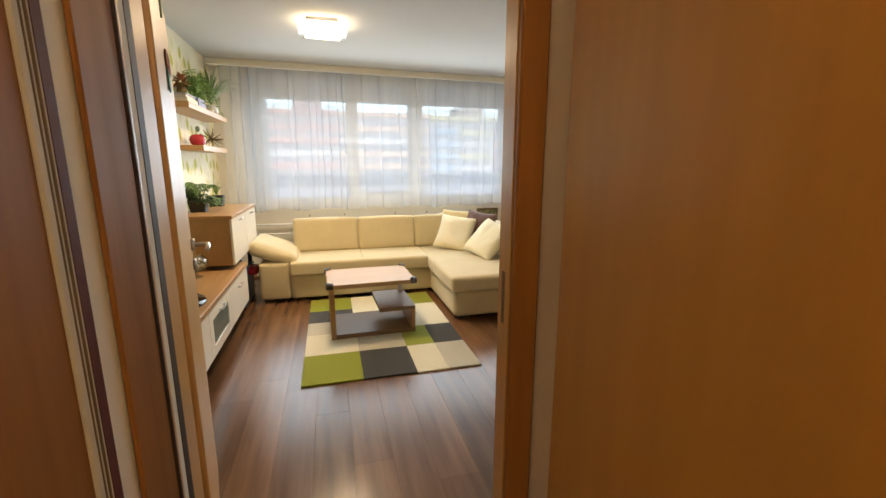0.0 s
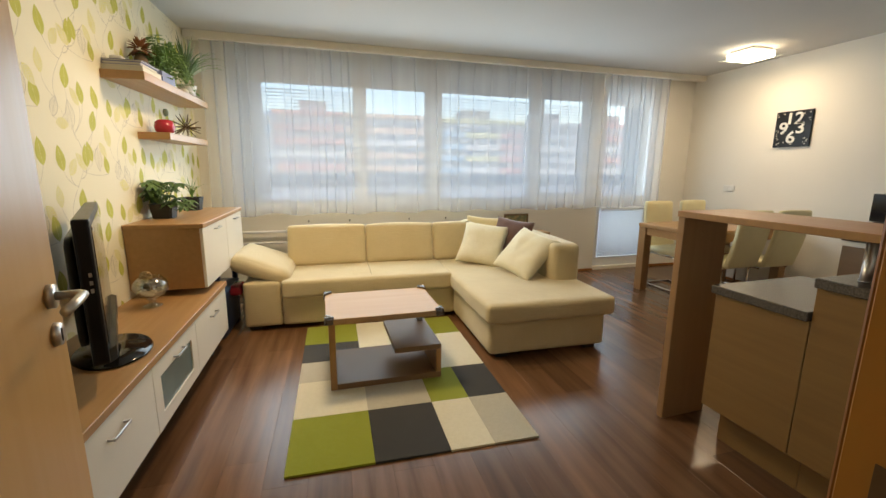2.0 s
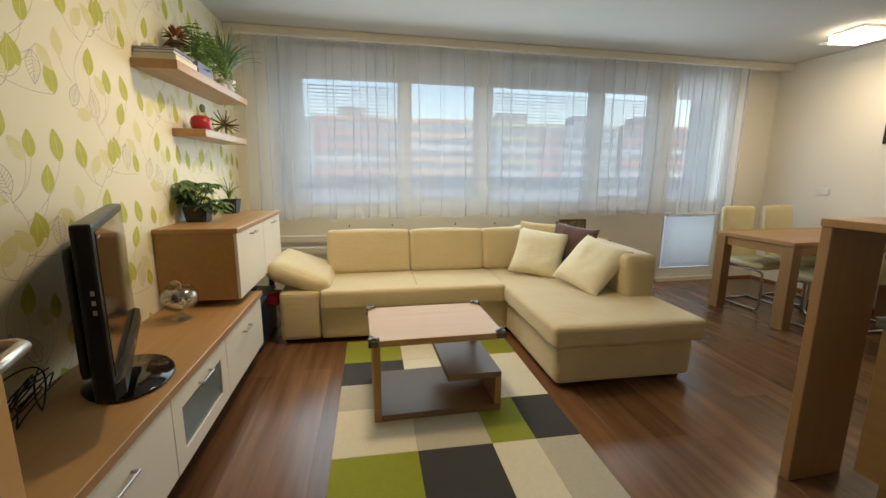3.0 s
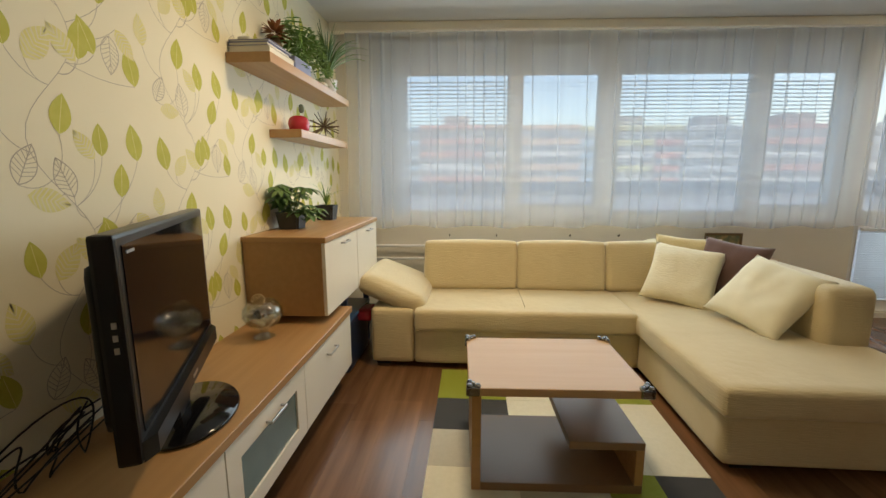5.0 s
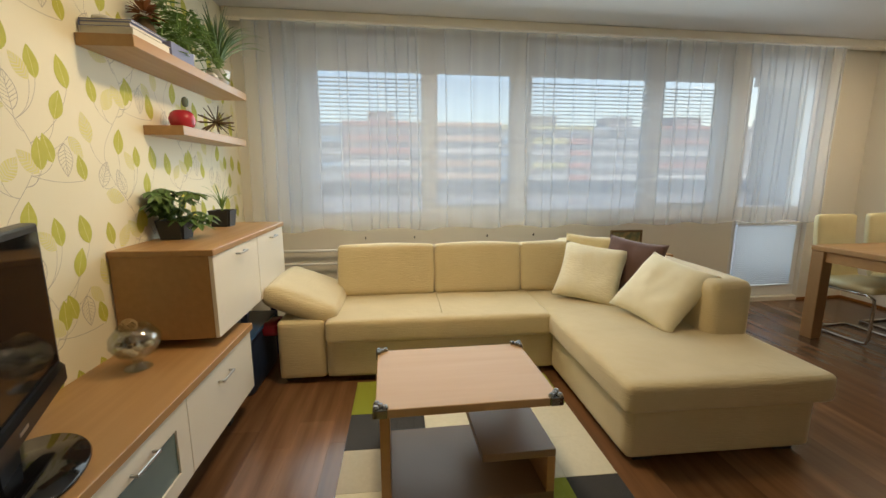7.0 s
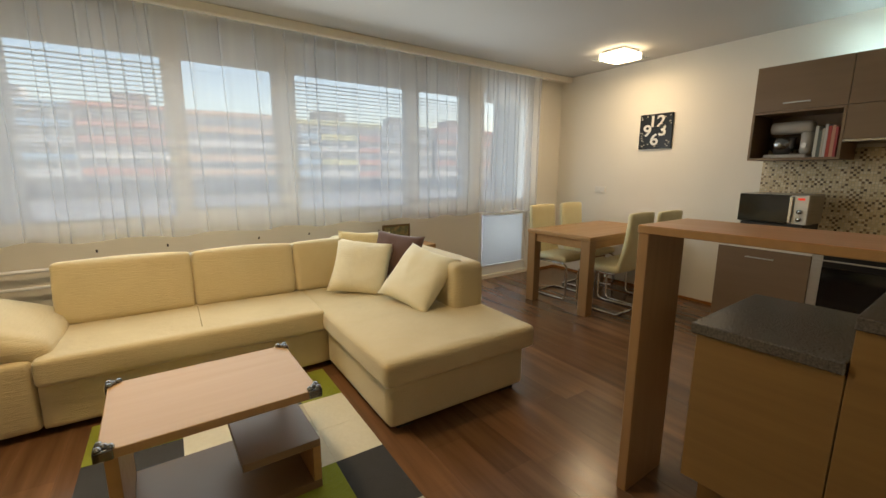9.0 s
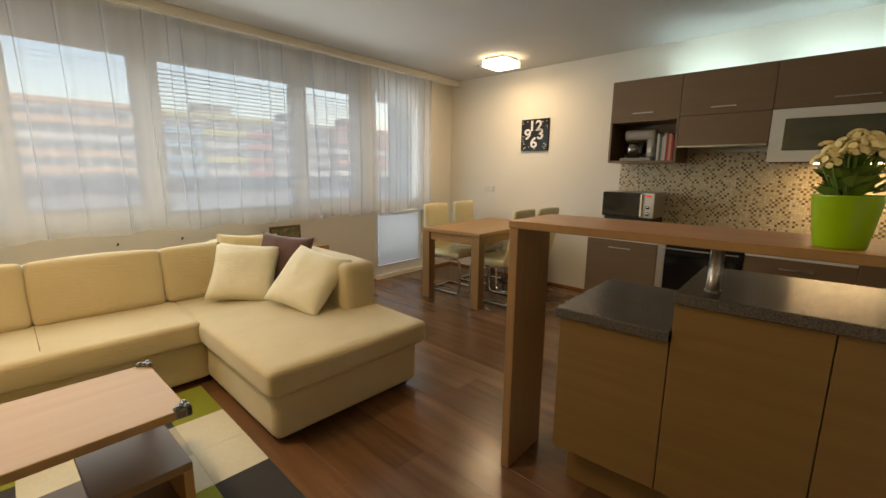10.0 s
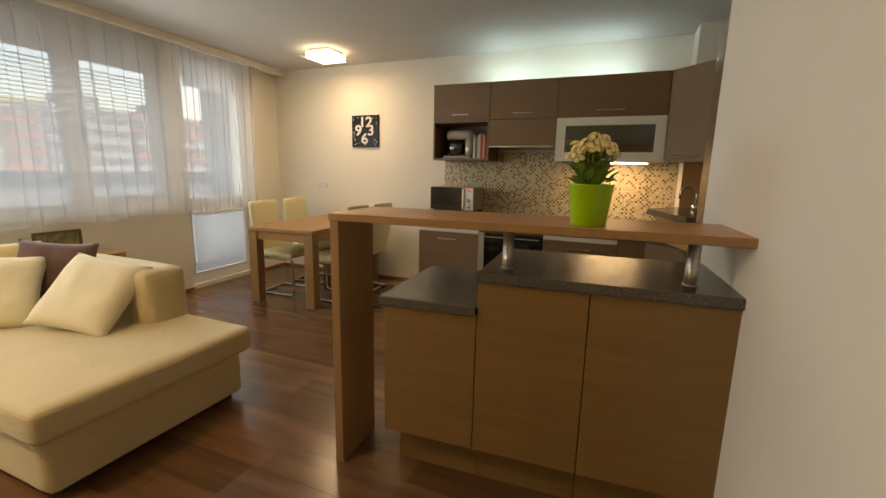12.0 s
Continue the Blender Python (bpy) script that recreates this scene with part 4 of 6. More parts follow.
# trailing leafy plant on the upper shelf
random.seed(21)
tp = thing("leafy_plant", (0.12, 4.80, 1.9555), "bushy green trailing plant in a pale pot", "plant")
bm = bmesh.new()
lathe(bm, [(0.0, 1.956), (0.05, 1.956), (0.065, 2.04), (0.07, 2.05), (0.06, 2.05), (0.0, 2.04)], 0.12, 4.74)
part("pot", bm, M["white"], tp, "pale round flower pot", True)
st, lf = bmesh.new(), bmesh.new()
for i in range(52):
    a = random.uniform(0, 6.28)
    out, h = random.uniform(0.05, 0.36), random.uniform(0.06, 0.30)
    pts = []
    for k in range(7):
        u = k / 6
        pts.append((max(0.12 + math.cos(a) * out * u * 0.55, 0.012), 4.74 + math.sin(a) * out * u * 1.15, 2.04 + h * math.sin(u * 2.2) - 0.14 * u * u * (out / 0.3)))
    tube(st, pts, 0.0022, 4)
    for k in range(2, 7):
        for s in (-1, 1):
            b = a + s * 1.2 + random.uniform(-0.4, 0.4)
            ln = random.uniform(0.035, 0.06)
            p = Vector(pts[k])
            leaf(lf, p, (max(p.x + ln * math.cos(b), 0.008), p.y + ln * math.sin(b), p.z - 0.01 + 0.02 * random.random()), 0.026, 0.008, n=4)
part("stem", st, M["foliage"], tp)
part("leaves", lf, M["foliage"], tp)

# dried rust-brown figure on the books
fg = thing("autumn_decoration", (0.12, 4.42, 2.03), "rust-brown dried autumn decoration on the shelf", "decoration")
random.seed(8)
bm = bmesh.new()
for i in range(60):
    a, b = random.uniform(0, 6.28), random.uniform(-0.6, 1.4)
    d = Vector((math.cos(a) * math.cos(b), math.sin(a) * math.cos(b), math.sin(b)))
    p = Vector((0.09, 4.46, 2.16)) + d * 0.02
    q = p + d * random.uniform(0.04, 0.085)
    q.x = max(q.x, 0.01)
    leaf(bm, p, q, 0.03, 0.01, n=3)
part("dried_leaves", bm, M["rust"], fg)
bm = bmesh.new()
lathe(bm, [(0.0, 1.957), (0.035, 1.957), (0.045, 2.07), (0.03, 2.13), (0.0, 2.15)], 0.09, 4.46, 16)
part("base", bm, M["twig"], fg, smooth=True)
bm = bmesh.new()
soft(bm, 0.03, 0.10, 4.14, 4.22, 2.023, 2.05, 0.012, 0.004, 5, 0.004)
solid("stone", bm, M["paper"], "pale stone on a book", "stone", smooth=True)
bm = bmesh.new()
soft(bm, 0.15, 0.21, 4.93, 5.02, 1.9555, 1.995, 0.018, 0.005, 5, 0.004)
solid("seashell", bm, M["paper"], "pale seashell on the upper shelf", "shell", smooth=True)

# lower shelf: red pot and twig star
rp = thing("red_pot", (0.11, 4.85, 1.6255), "round red glazed pot with a grey cactus", "pot")
bm = bmesh.new()
lathe(bm, [(0.0, 1.6255), (0.04, 1.6255), (0.062, 1.645), (0.07, 1.678), (0.06, 1.712), (0.04, 1.728), (0.0, 1.725)], 0.11, 4.69)
part("bowl", bm, M["red"], rp, smooth=True)
bm = bmesh.new()
soft(bm, 0.08, 0.125, 4.71, 4.77, 1.715, 1.78, 0.02, 0.006, 5, 0.008)
soft(bm, 0.09, 0.12, 4.74, 4.77, 1.76, 1.81, 0.012, 0.004, 4, 0.004)
part("cactus", bm, material("grey_green", (0.16, 0.2, 0.14), 0.8), rp, smooth=True)
tw = thing("twig_star", (0.1, 5.15, 1.6255), "spiky star made of dry twigs", "decoration")
random.seed(14)
for i in range(34):
    a, b = random.uniform(0, 6.28), math.asin(random.uniform(-0.75, 1))
    d = Vector((math.cos(a) * math.cos(b), math.sin(a) * math.cos(b), math.sin(b)))
    c = Vector((0.135, 5.10, 1.71))
    bm = bmesh.new()
    e = c + d * 0.115
    e.x = max(e.x, 0.012)
    tube(bm, [c, e], 0.005, 5, taper=0.6)
    part("twig", bm, M["twig"], tw)

# glass bowl with stones and a rattan ball on the bench
gb = thing("glass_bowl", (0.135, 4.0, 0.5325), "footed glass bowl with shells and stones", "bowl")
GX, GY = 0.20, 3.88
bm = bmesh.new()
lathe(bm, [(0.0, 0.533), (0.055, 0.533), (0.05, 0.540), (0.018, 0.552), (0.02, 0.575), (0.07, 0.60), (0.098, 0.64), (0.095, 0.68), (0.065, 0.72), (0.06, 0.72),
           (0.09, 0.68), (0.093, 0.64), (0.066, 0.604), (0.0, 0.585)], GX, GY, 32)
part("bowl", bm, M["clear"], gb, smooth=True)
random.seed(17)
for i in range(22):
    a, r = random.uniform(0, 6.28), random.uniform(0.0, 0.062)
    z = 0.605 + random.uniform(0, 0.055) + r * 0.2
    bm = bmesh.new()
    k = random.uniform(0.010, 0.017)
    soft(bm, GX + r * math.cos(a) - k, GX + r * math.cos(a) + k, GY + r * math.sin(a) - k, GY + r * math.sin(a) + k, z - k * 0.7, z + k * 0.7, k * 0.6, 0, 3, 0.004)
    part("pebble", bm, M["paper" if z < 0.64 else "twig"], gb, smooth=True)
bm = bmesh.new()
for i in range(14):
    n_ = Vector(noise.random_unit_vector())
    s = n_.orthogonal().normalized()
    t_ = n_.cross(s)
    c = Vector((GX - 0.02, GY, 0.722))
    tube(bm, [c + 0.032 * (math.cos(k * 6.283 / 20) * s + math.sin(k * 6.283 / 20) * t_) for k in range(20)], 0.0025, 5, closed=True)
solid("rattan_ball", bm, M["rattan"], "woven rattan ball on the glass bowl", "ball", smooth=True)

# ---------------------------------------------------------------- sofa
so = thing("corner_sofa", (2.0, 4.9, 0.0), "cream fabric corner sofa with chaise", "sofa")
def pad(name, *a, label="", **k):
    bm = bmesh.new()
    soft(bm, *a, **k)
    return part(name, bm, M["sofa"], so, label, True)
pad("base", 0.852, 2.395, 4.69, 5.5, 0.035, 0.288, r=0.022, n=10)
pad("chaise_base", 2.385, 3.34, 3.71, 5.5, 0.035, 0.288, r=0.028, n=10)
seat = pad("seat", 0.855, 2.36, 4.645, 5.3, 0.288, 0.44, r=0.03, puff=0.010, n=24, wob=0.002)
bm = bmesh.new()
tube(bm, [(1.62, 4.648, 0.40) if k == 0 else (1.62, 4.68 + 0.065 * k, 0.4445 + 0.0035 * math.sin(k / 8 * math.pi)) for k in range(9)], 0.003, 6)
part("seam", bm, M["seam"], seat, "stitched seam", True)
chaise = pad("chaise_seat", 2.345, 3.395, 3.665, 5.3, 0.288, 0.435, r=0.034, puff=0.012, n=20, wob=0.002)
lean = Matrix.Rotation(radians(-10), 3, "X")
for x0, x1 in ((0.865, 1.612), (1.616, 2.31), (2.314, 3.10)):
    pad("back_cushion", x0, x1, 5.24, 5.46, 0.42, 0.815, r=0.035, puff=0.014, n=14, turn=lean, wob=0.003)
pad("back_panel", 0.86, 3.36, 5.44, 5.60, 0.04, 0.74, r=0.05, n=8)
pad("side_back", 3.125, 3.40, 4.19, 5.5, 0.28, 0.755, r=0.06, puff=0.012, n=14, wob=0.003)
pad("corner_roll", 2.62, 3.2, 5.28, 5.52, 0.45, 0.83, r=0.09, puff=0.01, n=8)
pad("arm_base", 0.545, 0.85, 4.69, 5.5, 0.035, 0.43, r=0.028, puff=0.006, n=10)
tilt = Matrix.Rotation(radians(22), 3, "Y")
pad("arm_pad", 0.44, 0.93, 4.72, 5.42, 0.44, 0.59, r=0.06, puff=0.022, n=14, turn=tilt, wob=0.003)
for fx, fy in ((0.62, 4.80), (3.24, 3.80), (2.5, 3.80), (3.24, 5.4), (0.62, 5.4)):
    part("foot", boxes((fx - 0.05, fx + 0.05, fy - 0.05, fy + 0.05, 0.0, 0.045), bevel=0.004), M["dark_in"], so, "dark wooden foot")


def throw_pillow(x, y, z, w, th, rx, ry, rz, mat, label):
    bm = bmesh.new()
    n = 16
    top, bot = {}, {}
    for i in range(n + 1):
        for j in range(n + 1):
            u, v = i / n * 2 - 1, j / n * 2 - 1
            px = u * w / 2 * (1 - 0.08 * math.cos(v * math.pi / 2) * abs(u) ** 6)
            pz = v * w / 2 * (1 - 0.08 * math.cos(u * math.pi / 2) * abs(v) ** 6)
            h = th / 2 * (max(0, (1 - u ** 4) * (1 - v ** 4))) ** 0.55
            h += 0.016 * noise.noise((u * 3 + x, v * 3, z)) * (1 - u ** 4) * (1 - v ** 4)
            top[i, j] = bm.verts.new((px, h, pz))
            bot[i, j] = top[i, j] if i in (0, n) or j in (0, n) else bm.verts.new((px, -h, pz))
    for i in range(n):
        for j in range(n):
            bm.faces.new((top[i, j], top[i + 1, j], top[i + 1, j + 1], top[i, j + 1]))
            bm.faces.new((bot[i, j], bot[i, j + 1], bot[i + 1, j + 1], bot[i + 1, j]))
    ob = solid("throw_pillow", bm, mat, label, "pillow", "pillows on the sofa", smooth=True)
    ob.matrix_basis = pose(x, y, z, rx, ry, rz)


throw_pillow(2.765, 4.98, 0.635, 0.47, 0.15, -36, 5, -36, M["cushion_knit"], "ivory knitted pillow leaning on the sofa")
throw_pillow(2.86, 5.16, 0.675, 0.44, 0.12, -14, 2, -28, M["cushion_yellow"], "straw-yellow pillow tucked behind the others")
throw_pillow(3.05, 4.93, 0.67, 0.45, 0.12, -16, 4, -58, M["cushion_brown"], "dark brown pillow behind a pale one")
throw_pillow(3.0, 4.47, 0.63, 0.48, 0.15, -44, 9, -72, M["cushion"], "plain ivory pillow leaning on the sofa")

# framed picture standing on the sill ledge behind the sofa, radiator
fr = thing("picture_frame", (3.5, 5.85, 0.68), "small dark framed picture behind the sofa", "picture frame")
part("frame", boxes((3.34, 3.66, 5.80, 5.82, 0.62, 0.64), (3.34, 3.66, 5.80, 5.82, 0.82, 0.84), (3.34, 3.36, 5.80, 5.82, 0.64, 0.82), (3.64, 3.66, 5.80, 5.82, 0.64, 0.82), bevel=0.002), M["twig"], fr)
part("print", boxes((3.355, 3.645, 5.808, 5.814, 0.635, 0.825)), material("old_print", (0.40, 0.28, 0.12), 0.6, second=(0.12, 0.14, 0.08), scale=(25, 25, 25), amount=0.7), fr)
solid("frame_stand", boxes((3.30, 3.9, 5.66, 5.9, 0.0, 0.62), bevel=0.004), M["beech"], "low beech cupboard behind the sofa", "cupboard")
rd = thing("radiator", (2.0, 6.0, 0.12), "white panel radiator under the window", "radiator")
part("panel", boxes((0.95, 3.2, 5.96, 6.02, 0.15, 0.73), bevel=0.01), M["pvc"], rd)
for k in range(56):
    part("rib", boxes((0.97 + k * 0.04, 0.985 + k * 0.04, 5.945, 5.9598, 0.17, 0.735), bevel=0.003), M["pvc"], rd)
bm = bmesh.new()
tube(bm, [(0.03, 6.02, 0.70), (0.96, 6.02, 0.70)], 0.014, 10)
tube(bm, [(0.03, 6.02, 0.58), (0.96, 6.02, 0.58)], 0.012, 10)
part("pipe", bm, M["pvc"], rd, "white heating pipe", True)
turned(rd)
for kx in (1.03, 1.475, 2.165, 2.62):
    bm = bmesh.new()
    tube(bm, [(kx, 6.098, 0.787), (kx, 6.07, 0.79), (kx, 6.065, 0.807)], 0.006, 6)
    turned(solid("wall_hook", bm, M["black"], "small dark hook on the white wall", "hook", "hooks below the window"))

# ---------------------------------------------------------------- rug and coffee table
rug = thing("rug", (1.68, 3.7, 0.0), "checked rug in green, charcoal, grey and cream", "rug")
RX, RY = (1.052, 1.465, 1.842, 2.075, 2.32), (2.80, 3.25, 3.66, 3.95, 4.27, 4.655)
PAT = (("green", "dark", "cream", "grey"), ("cream", "grey", "green", "dark"), ("grey", "dark", "cream", "cream"), ("dark", "cream", "grey", "cream"), ("green", "cream", "dark", "green"))
for j, row in enumerate(PAT):
    for i, c in enumerate(row):
        bm = bmesh.new()
        box(bm, RX[i] + 0.0002, RX[i + 1] - 0.0002, RY[j] + 0.0002, RY[j + 1] - 0.0002, 0.0005, 0.013, 0.0015, 1)
        part("rug_square", bm, M["rug_" + c], rug)

ct = thing("coffee_table", (1.6, 3.78, 0.0135), "small beech coffee table with stepped shelves", "coffee table")
part("tabletop", boxes((1.235, 1.968, 3.51, 4.06, 0.452, 0.488), bevel=0.003), M["table_top"], ct)
part("side_panel", boxes((1.25, 1.288, 3.525, 4.045, 0.0135, 0.452), bevel=0.002), M["beech_x"], ct)
part("bottom_shelf", boxes((1.2885, 1.965, 3.525, 4.045, 0.0135, 0.052), bevel=0.002), M["taupe"], ct)
part("short_panel", boxes((1.93, 1.965, 3.525, 4.045, 0.0525, 0.215), bevel=0.002), M["beech_x"], ct)
part("middle_shelf", boxes((1.655, 1.965, 3.525, 4.045, 0.2155, 0.25), bevel=0.002), M["taupe"], ct)
part("post", boxes((1.90, 1.945, 3.98, 4.025, 0.2505, 0.452), bevel=0.003), M["steel"], ct)
for cx, cy, sx, sy in ((1.235, 3.51, 1, 1), (1.968, 3.51, -1, 1), (1.235, 4.06, 1, -1), (1.968, 4.06, -1, -1)):
    bm = bmesh.new()
    box(bm, cx - sx * 0.010, cx + sx * 0.045, cy - sy * 0.010, cy + sy * 0.012, 0.455, 0.494, 0.004)
    box(bm, cx - sx * 0.010, cx + sx * 0.012, cy - sy * 0.010, cy + sy * 0.045, 0.455, 0.494, 0.004)
    for kx, ky in ((0.038, 0.006), (0.006, 0.038), (0.02, 0.02), (0.004, 0.004)):
        lathe(bm, [(0.0, 0.489), (0.012, 0.489), (0.013, 0.498), (0.008, 0.505), (0.0, 0.507)], cx + sx * kx, cy + sy * ky, 12)
    part("corner_clip", bm, M["gunmetal"], ct, "chrome corner guard")
swing(ct, 1.6, 3.785, 0.03)

# ---------------------------------------------------------------- dining corner
dt = thing("dining_table", (5.45, 4.72, 0.0), "beech dining table with thick square legs", "dining table")
TX0, TX1, TY0, TY1 = 4.745, 6.1, 4.36, 5.14
part("tabletop", boxes((TX0, TX1, TY0, TY1, 0.745, 0.785), bevel=0.004), M["beech_x"], dt)
part("apron", boxes((TX0 + 0.1, TX1 - 0.1, TY0 + 0.03, TY0 + 0.05, 0.66, 0.745), (TX0 + 0.1, TX1 - 0.1, TY1 - 0.05, TY1 - 0.03, 0.66, 0.745),
                    (TX0 + 0.03, TX0 + 0.05, TY0 + 0.1, TY1 - 0.1, 0.66, 0.745)), M["beech_x"], dt)
for ax in (TX0 + 0.005, TX1 - 0.105):
    for ay in (TY0 + 0.005, TY1 - 0.105):
        part("leg", boxes((ax, ax + 0.1, ay, ay + 0.1, 0.0, 0.7445), bevel=0.004), M["beech_shaded"], dt)
swing(dt, TX0, TY1, 0.06)


def cantilever_chair():
    c = thing("dining_chair", (0, 0, 0), "cream leather cantilever chair with chrome frame", "chair", "chairs round the dining table")
    bm = bmesh.new()
    soft(bm, -0.21, 0.21, -0.22, 0.22, 0.42, 0.485, 0.028, 0.008, 8)
    part("seat", bm, M["leather"], c, smooth=True)
    bm = bmesh.new()
    soft(bm, -0.205, 0.205, 0.19, 0.245, 0.43, 1.01, 0.024, 0.006, 8)
    for v in bm.verts:
        v.co.y += 0.09 * max(0, v.co.z - 0.48) / 0.5 + 0.02 * math.sin((v.co.z - 0.45) * 6)
    part("backrest", bm, M["leather"], c, smooth=True)
    for s in (-1, 1):
        bm = bmesh.new()
        tube(bm, [(s * 0.19, 0.18, 0.41), (s * 0.19, -0.17, 0.41), (s * 0.19, -0.215, 0.385), (s * 0.19, -0.225, 0.33), (s * 0.19, -0.225, 0.06), (s * 0.19, -0.21, 0.022), (s * 0.19, -0.17, 0.013), (s * 0.19, 0.23, 0.013)], 0.0125, 8)
        part("side_tube", bm, M["chrome"], c, "chrome bent tube", True)
    bm = bmesh.new()
    tube(bm, [(-0.19, 0.23, 0.013), (0.19, 0.23, 0.013)], 0.0125, 8)
    part("floor_tube", bm, M["chrome"], c, "chrome floor bar", True)
    return c


ch = cantilever_chair()
ch.matrix_basis = pose(5.22, 5.07, 0, 0, 0, 3)
copy_thing(ch, pose(5.80, 5.13, 0, 0, 0, 5))
copy_thing(ch, pose(5.25, 4.47, 0, 0, 0, 183))
copy_thing(ch, pose(5.70, 4.44, 0, 0, 0, 181))

# wall clock
ck = thing("wall_clock", (XR - 0.02, 4.68, 1.85), "black square wall clock with white numerals", "clock")
CY, CZ, CS = 4.685, 1.845, 0.385
part("plate", boxes((XR - 0.022, XR - 0.002, CY - CS / 2, CY + CS / 2, CZ - CS / 2, CZ + CS / 2), bevel=0.003), M["black"], ck)
for body, dy, dz, size in (("12", -0.012, 0.105, 0.17), ("3", -0.085, 0.005, 0.175), ("9", 0.095, 0.005, 0.175), ("6", 0.005, -0.095, 0.175)):
    me = text_mesh(body, size, 0.002, 0.0035)
    me.materials.append(M["white"])
    for v in me.vertices:
        v.co.x *= 1.15
    o = new("numeral", me)
    o.matrix_basis = pose(XR - 0.0245, CY + dy, CZ + dz, 90, 0, -90)
    o.parent, o.matrix_parent_inverse = ck, Matrix.Translation(ck.location).inverted()
random.seed(6)
for i in range(26):
    a, b = random.uniform(-0.17, 0.17), random.choice((-1, 1)) * random.uniform(0.14, 0.178)
    if random.random() < 0.5:
        a, b = b, a
    w, h = random.uniform(0.003, 0.011), random.uniform(0.003, 0.007)
    part("small_print", boxes((XR - 0.0235, XR - 0.0222, CY + a - w, CY + a + w, CZ + b - h, CZ + b + h)), M["print_grey"], ck)
part("hour_hand", boxes((XR - 0.031, XR - 0.029, CY - 0.003, CY + 0.003, CZ - 0.02, CZ + 0.06), bevel=0.0005), M["black"], ck)
part("minute_hand", boxes((XR - 0.034, XR - 0.032, CY - 0.075, CY + 0.01, CZ - 0.003, CZ + 0.003), bevel=0.0005), M["black"], ck)

sw = thing("light_switch", (XR - 0.01, 5.36, 1.16), "white double light switch on the wall", "switch")
part("plate", boxes((XR - 0.012, XR - 0.001, 5.29, 5.45, 1.125, 1.205), bevel=0.003), M["white"], sw)
for k in range(2):
    part("rocker", boxes((XR - 0.018, XR - 0.0125, 5.30 + k * 0.075, 5.365 + k * 0.075, 1.135, 1.195), bevel=0.002), M["white"], sw)


# ---------------------------------------------------------------- ceiling lamps
def ceiling_lamp(x, y):
    c = thing("ceiling_lamp", (x, y, CEIL), "square lit glass ceiling lamp", "lamp", "ceiling lamps")
    part("base", boxes((x - 0.13, x + 0.13, y - 0.13, y + 0.13, CEIL - 0.03, CEIL - 0.001), bevel=0.003), M["steel"], c)
    s = part("shade", boxes((x - 0.15, x + 0.15, y - 0.15, y + 0.15, CEIL - 0.098, CEIL - 0.031), bevel=0.012, seg=2), M["lamp"], c, "glowing opal glass shade")
    part("glass_rim", boxes((x - 0.20, x + 0.20, y - 0.20, y - 0.151, CEIL - 0.088, CEIL - 0.080), (x - 0.20, x + 0.20, y + 0.151, y + 0.20, CEIL - 0.088, CEIL - 0.080),
                            (x - 0.20, x - 0.151, y - 0.151, y + 0.151, CEIL - 0.088, CEIL - 0.080), (x + 0.151, x + 0.20, y - 0.151, y + 0.151, CEIL - 0.088, CEIL - 0.080), bevel=0.002), M["clear"], c, "clear glass rim")


ceiling_lamp(1.31, 4.12)
ceiling_lamp(5.62, 4.78)
# assumed hallway lamp, added out of view behind the camera to light the oak
hlamp = thing("hall_lamp", (1.4, -0.75, CEIL), "assumed round lit lamp on unseen hallway ceiling", "lamp")
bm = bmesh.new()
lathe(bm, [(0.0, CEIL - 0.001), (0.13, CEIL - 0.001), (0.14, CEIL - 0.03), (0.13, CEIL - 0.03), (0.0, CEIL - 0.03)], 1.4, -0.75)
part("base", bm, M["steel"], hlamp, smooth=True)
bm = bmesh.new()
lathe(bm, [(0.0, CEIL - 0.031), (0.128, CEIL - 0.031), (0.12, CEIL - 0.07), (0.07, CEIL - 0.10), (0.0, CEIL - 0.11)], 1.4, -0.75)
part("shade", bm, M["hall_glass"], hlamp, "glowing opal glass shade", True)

# ---------------------------------------------------------------- breakfast bar
bar = thing("breakfast_bar", (3.3, 2.0, 0.0), "beech breakfast bar with an end panel", "bar")
part("bar_top", boxes((3.088, 3.50, 1.289, 2.84, 1.152, 1.182), bevel=0.003), M["beech_x"], bar)
# added sheet, no real layer: carries the lamplight seen on the slab
part("top_laminate", boxes((3.0895, 3.4985, 1.2905, 2.8385, 1.1822, 1.1836)), M["bar_top"], bar, "thin orange sheet for lamplight on the bar")
part("end_panel", boxes((3.095, 3.40, 2.795, 2.838, 0.0, 1.1515), bevel=0.003), M["beech_shaded"], bar)
for py in (2.09, 1.43):
    bm = bmesh.new()
    lathe(bm, [(0.0, 0.985), (0.027, 0.985), (0.027, 0.989), (0.022, 0.990), (0.022, 1.146), (0.027, 1.148), (0.027, 1.1518), (0.0, 1.1518)], 3.24, py, 24)
    part("post", bm, M["steel"], bar, "brushed steel post", True)


swing(bar, 3.1, 2.58, 0.055)


def bar_unit(y0, y1, top, label):
    c = thing("bar_cabinet", (3.4, (y0 + y1) / 2, 0.0), label, "cabinet", "bar cabinets")
    part("body", boxes((3.15, 3.70, y0 + 0.0004, y1 - 0.0004, 0.205, top - 0.041)), M["bar_front"], c)
    part("back_panel", boxes((3.132, 3.1495, y0 + 0.0008, y1 - 0.0008, 0.205, top - 0.042), bevel=0.002), M["bar_front"], c)
    part("plinth", boxes((3.24, 3.64, y0, y1 - (0.03 if y1 > 2.4 else 0), 0.0, 0.2045)), M["bar_front"], c)
    swing(c, 3.1, 2.58, 0.055)


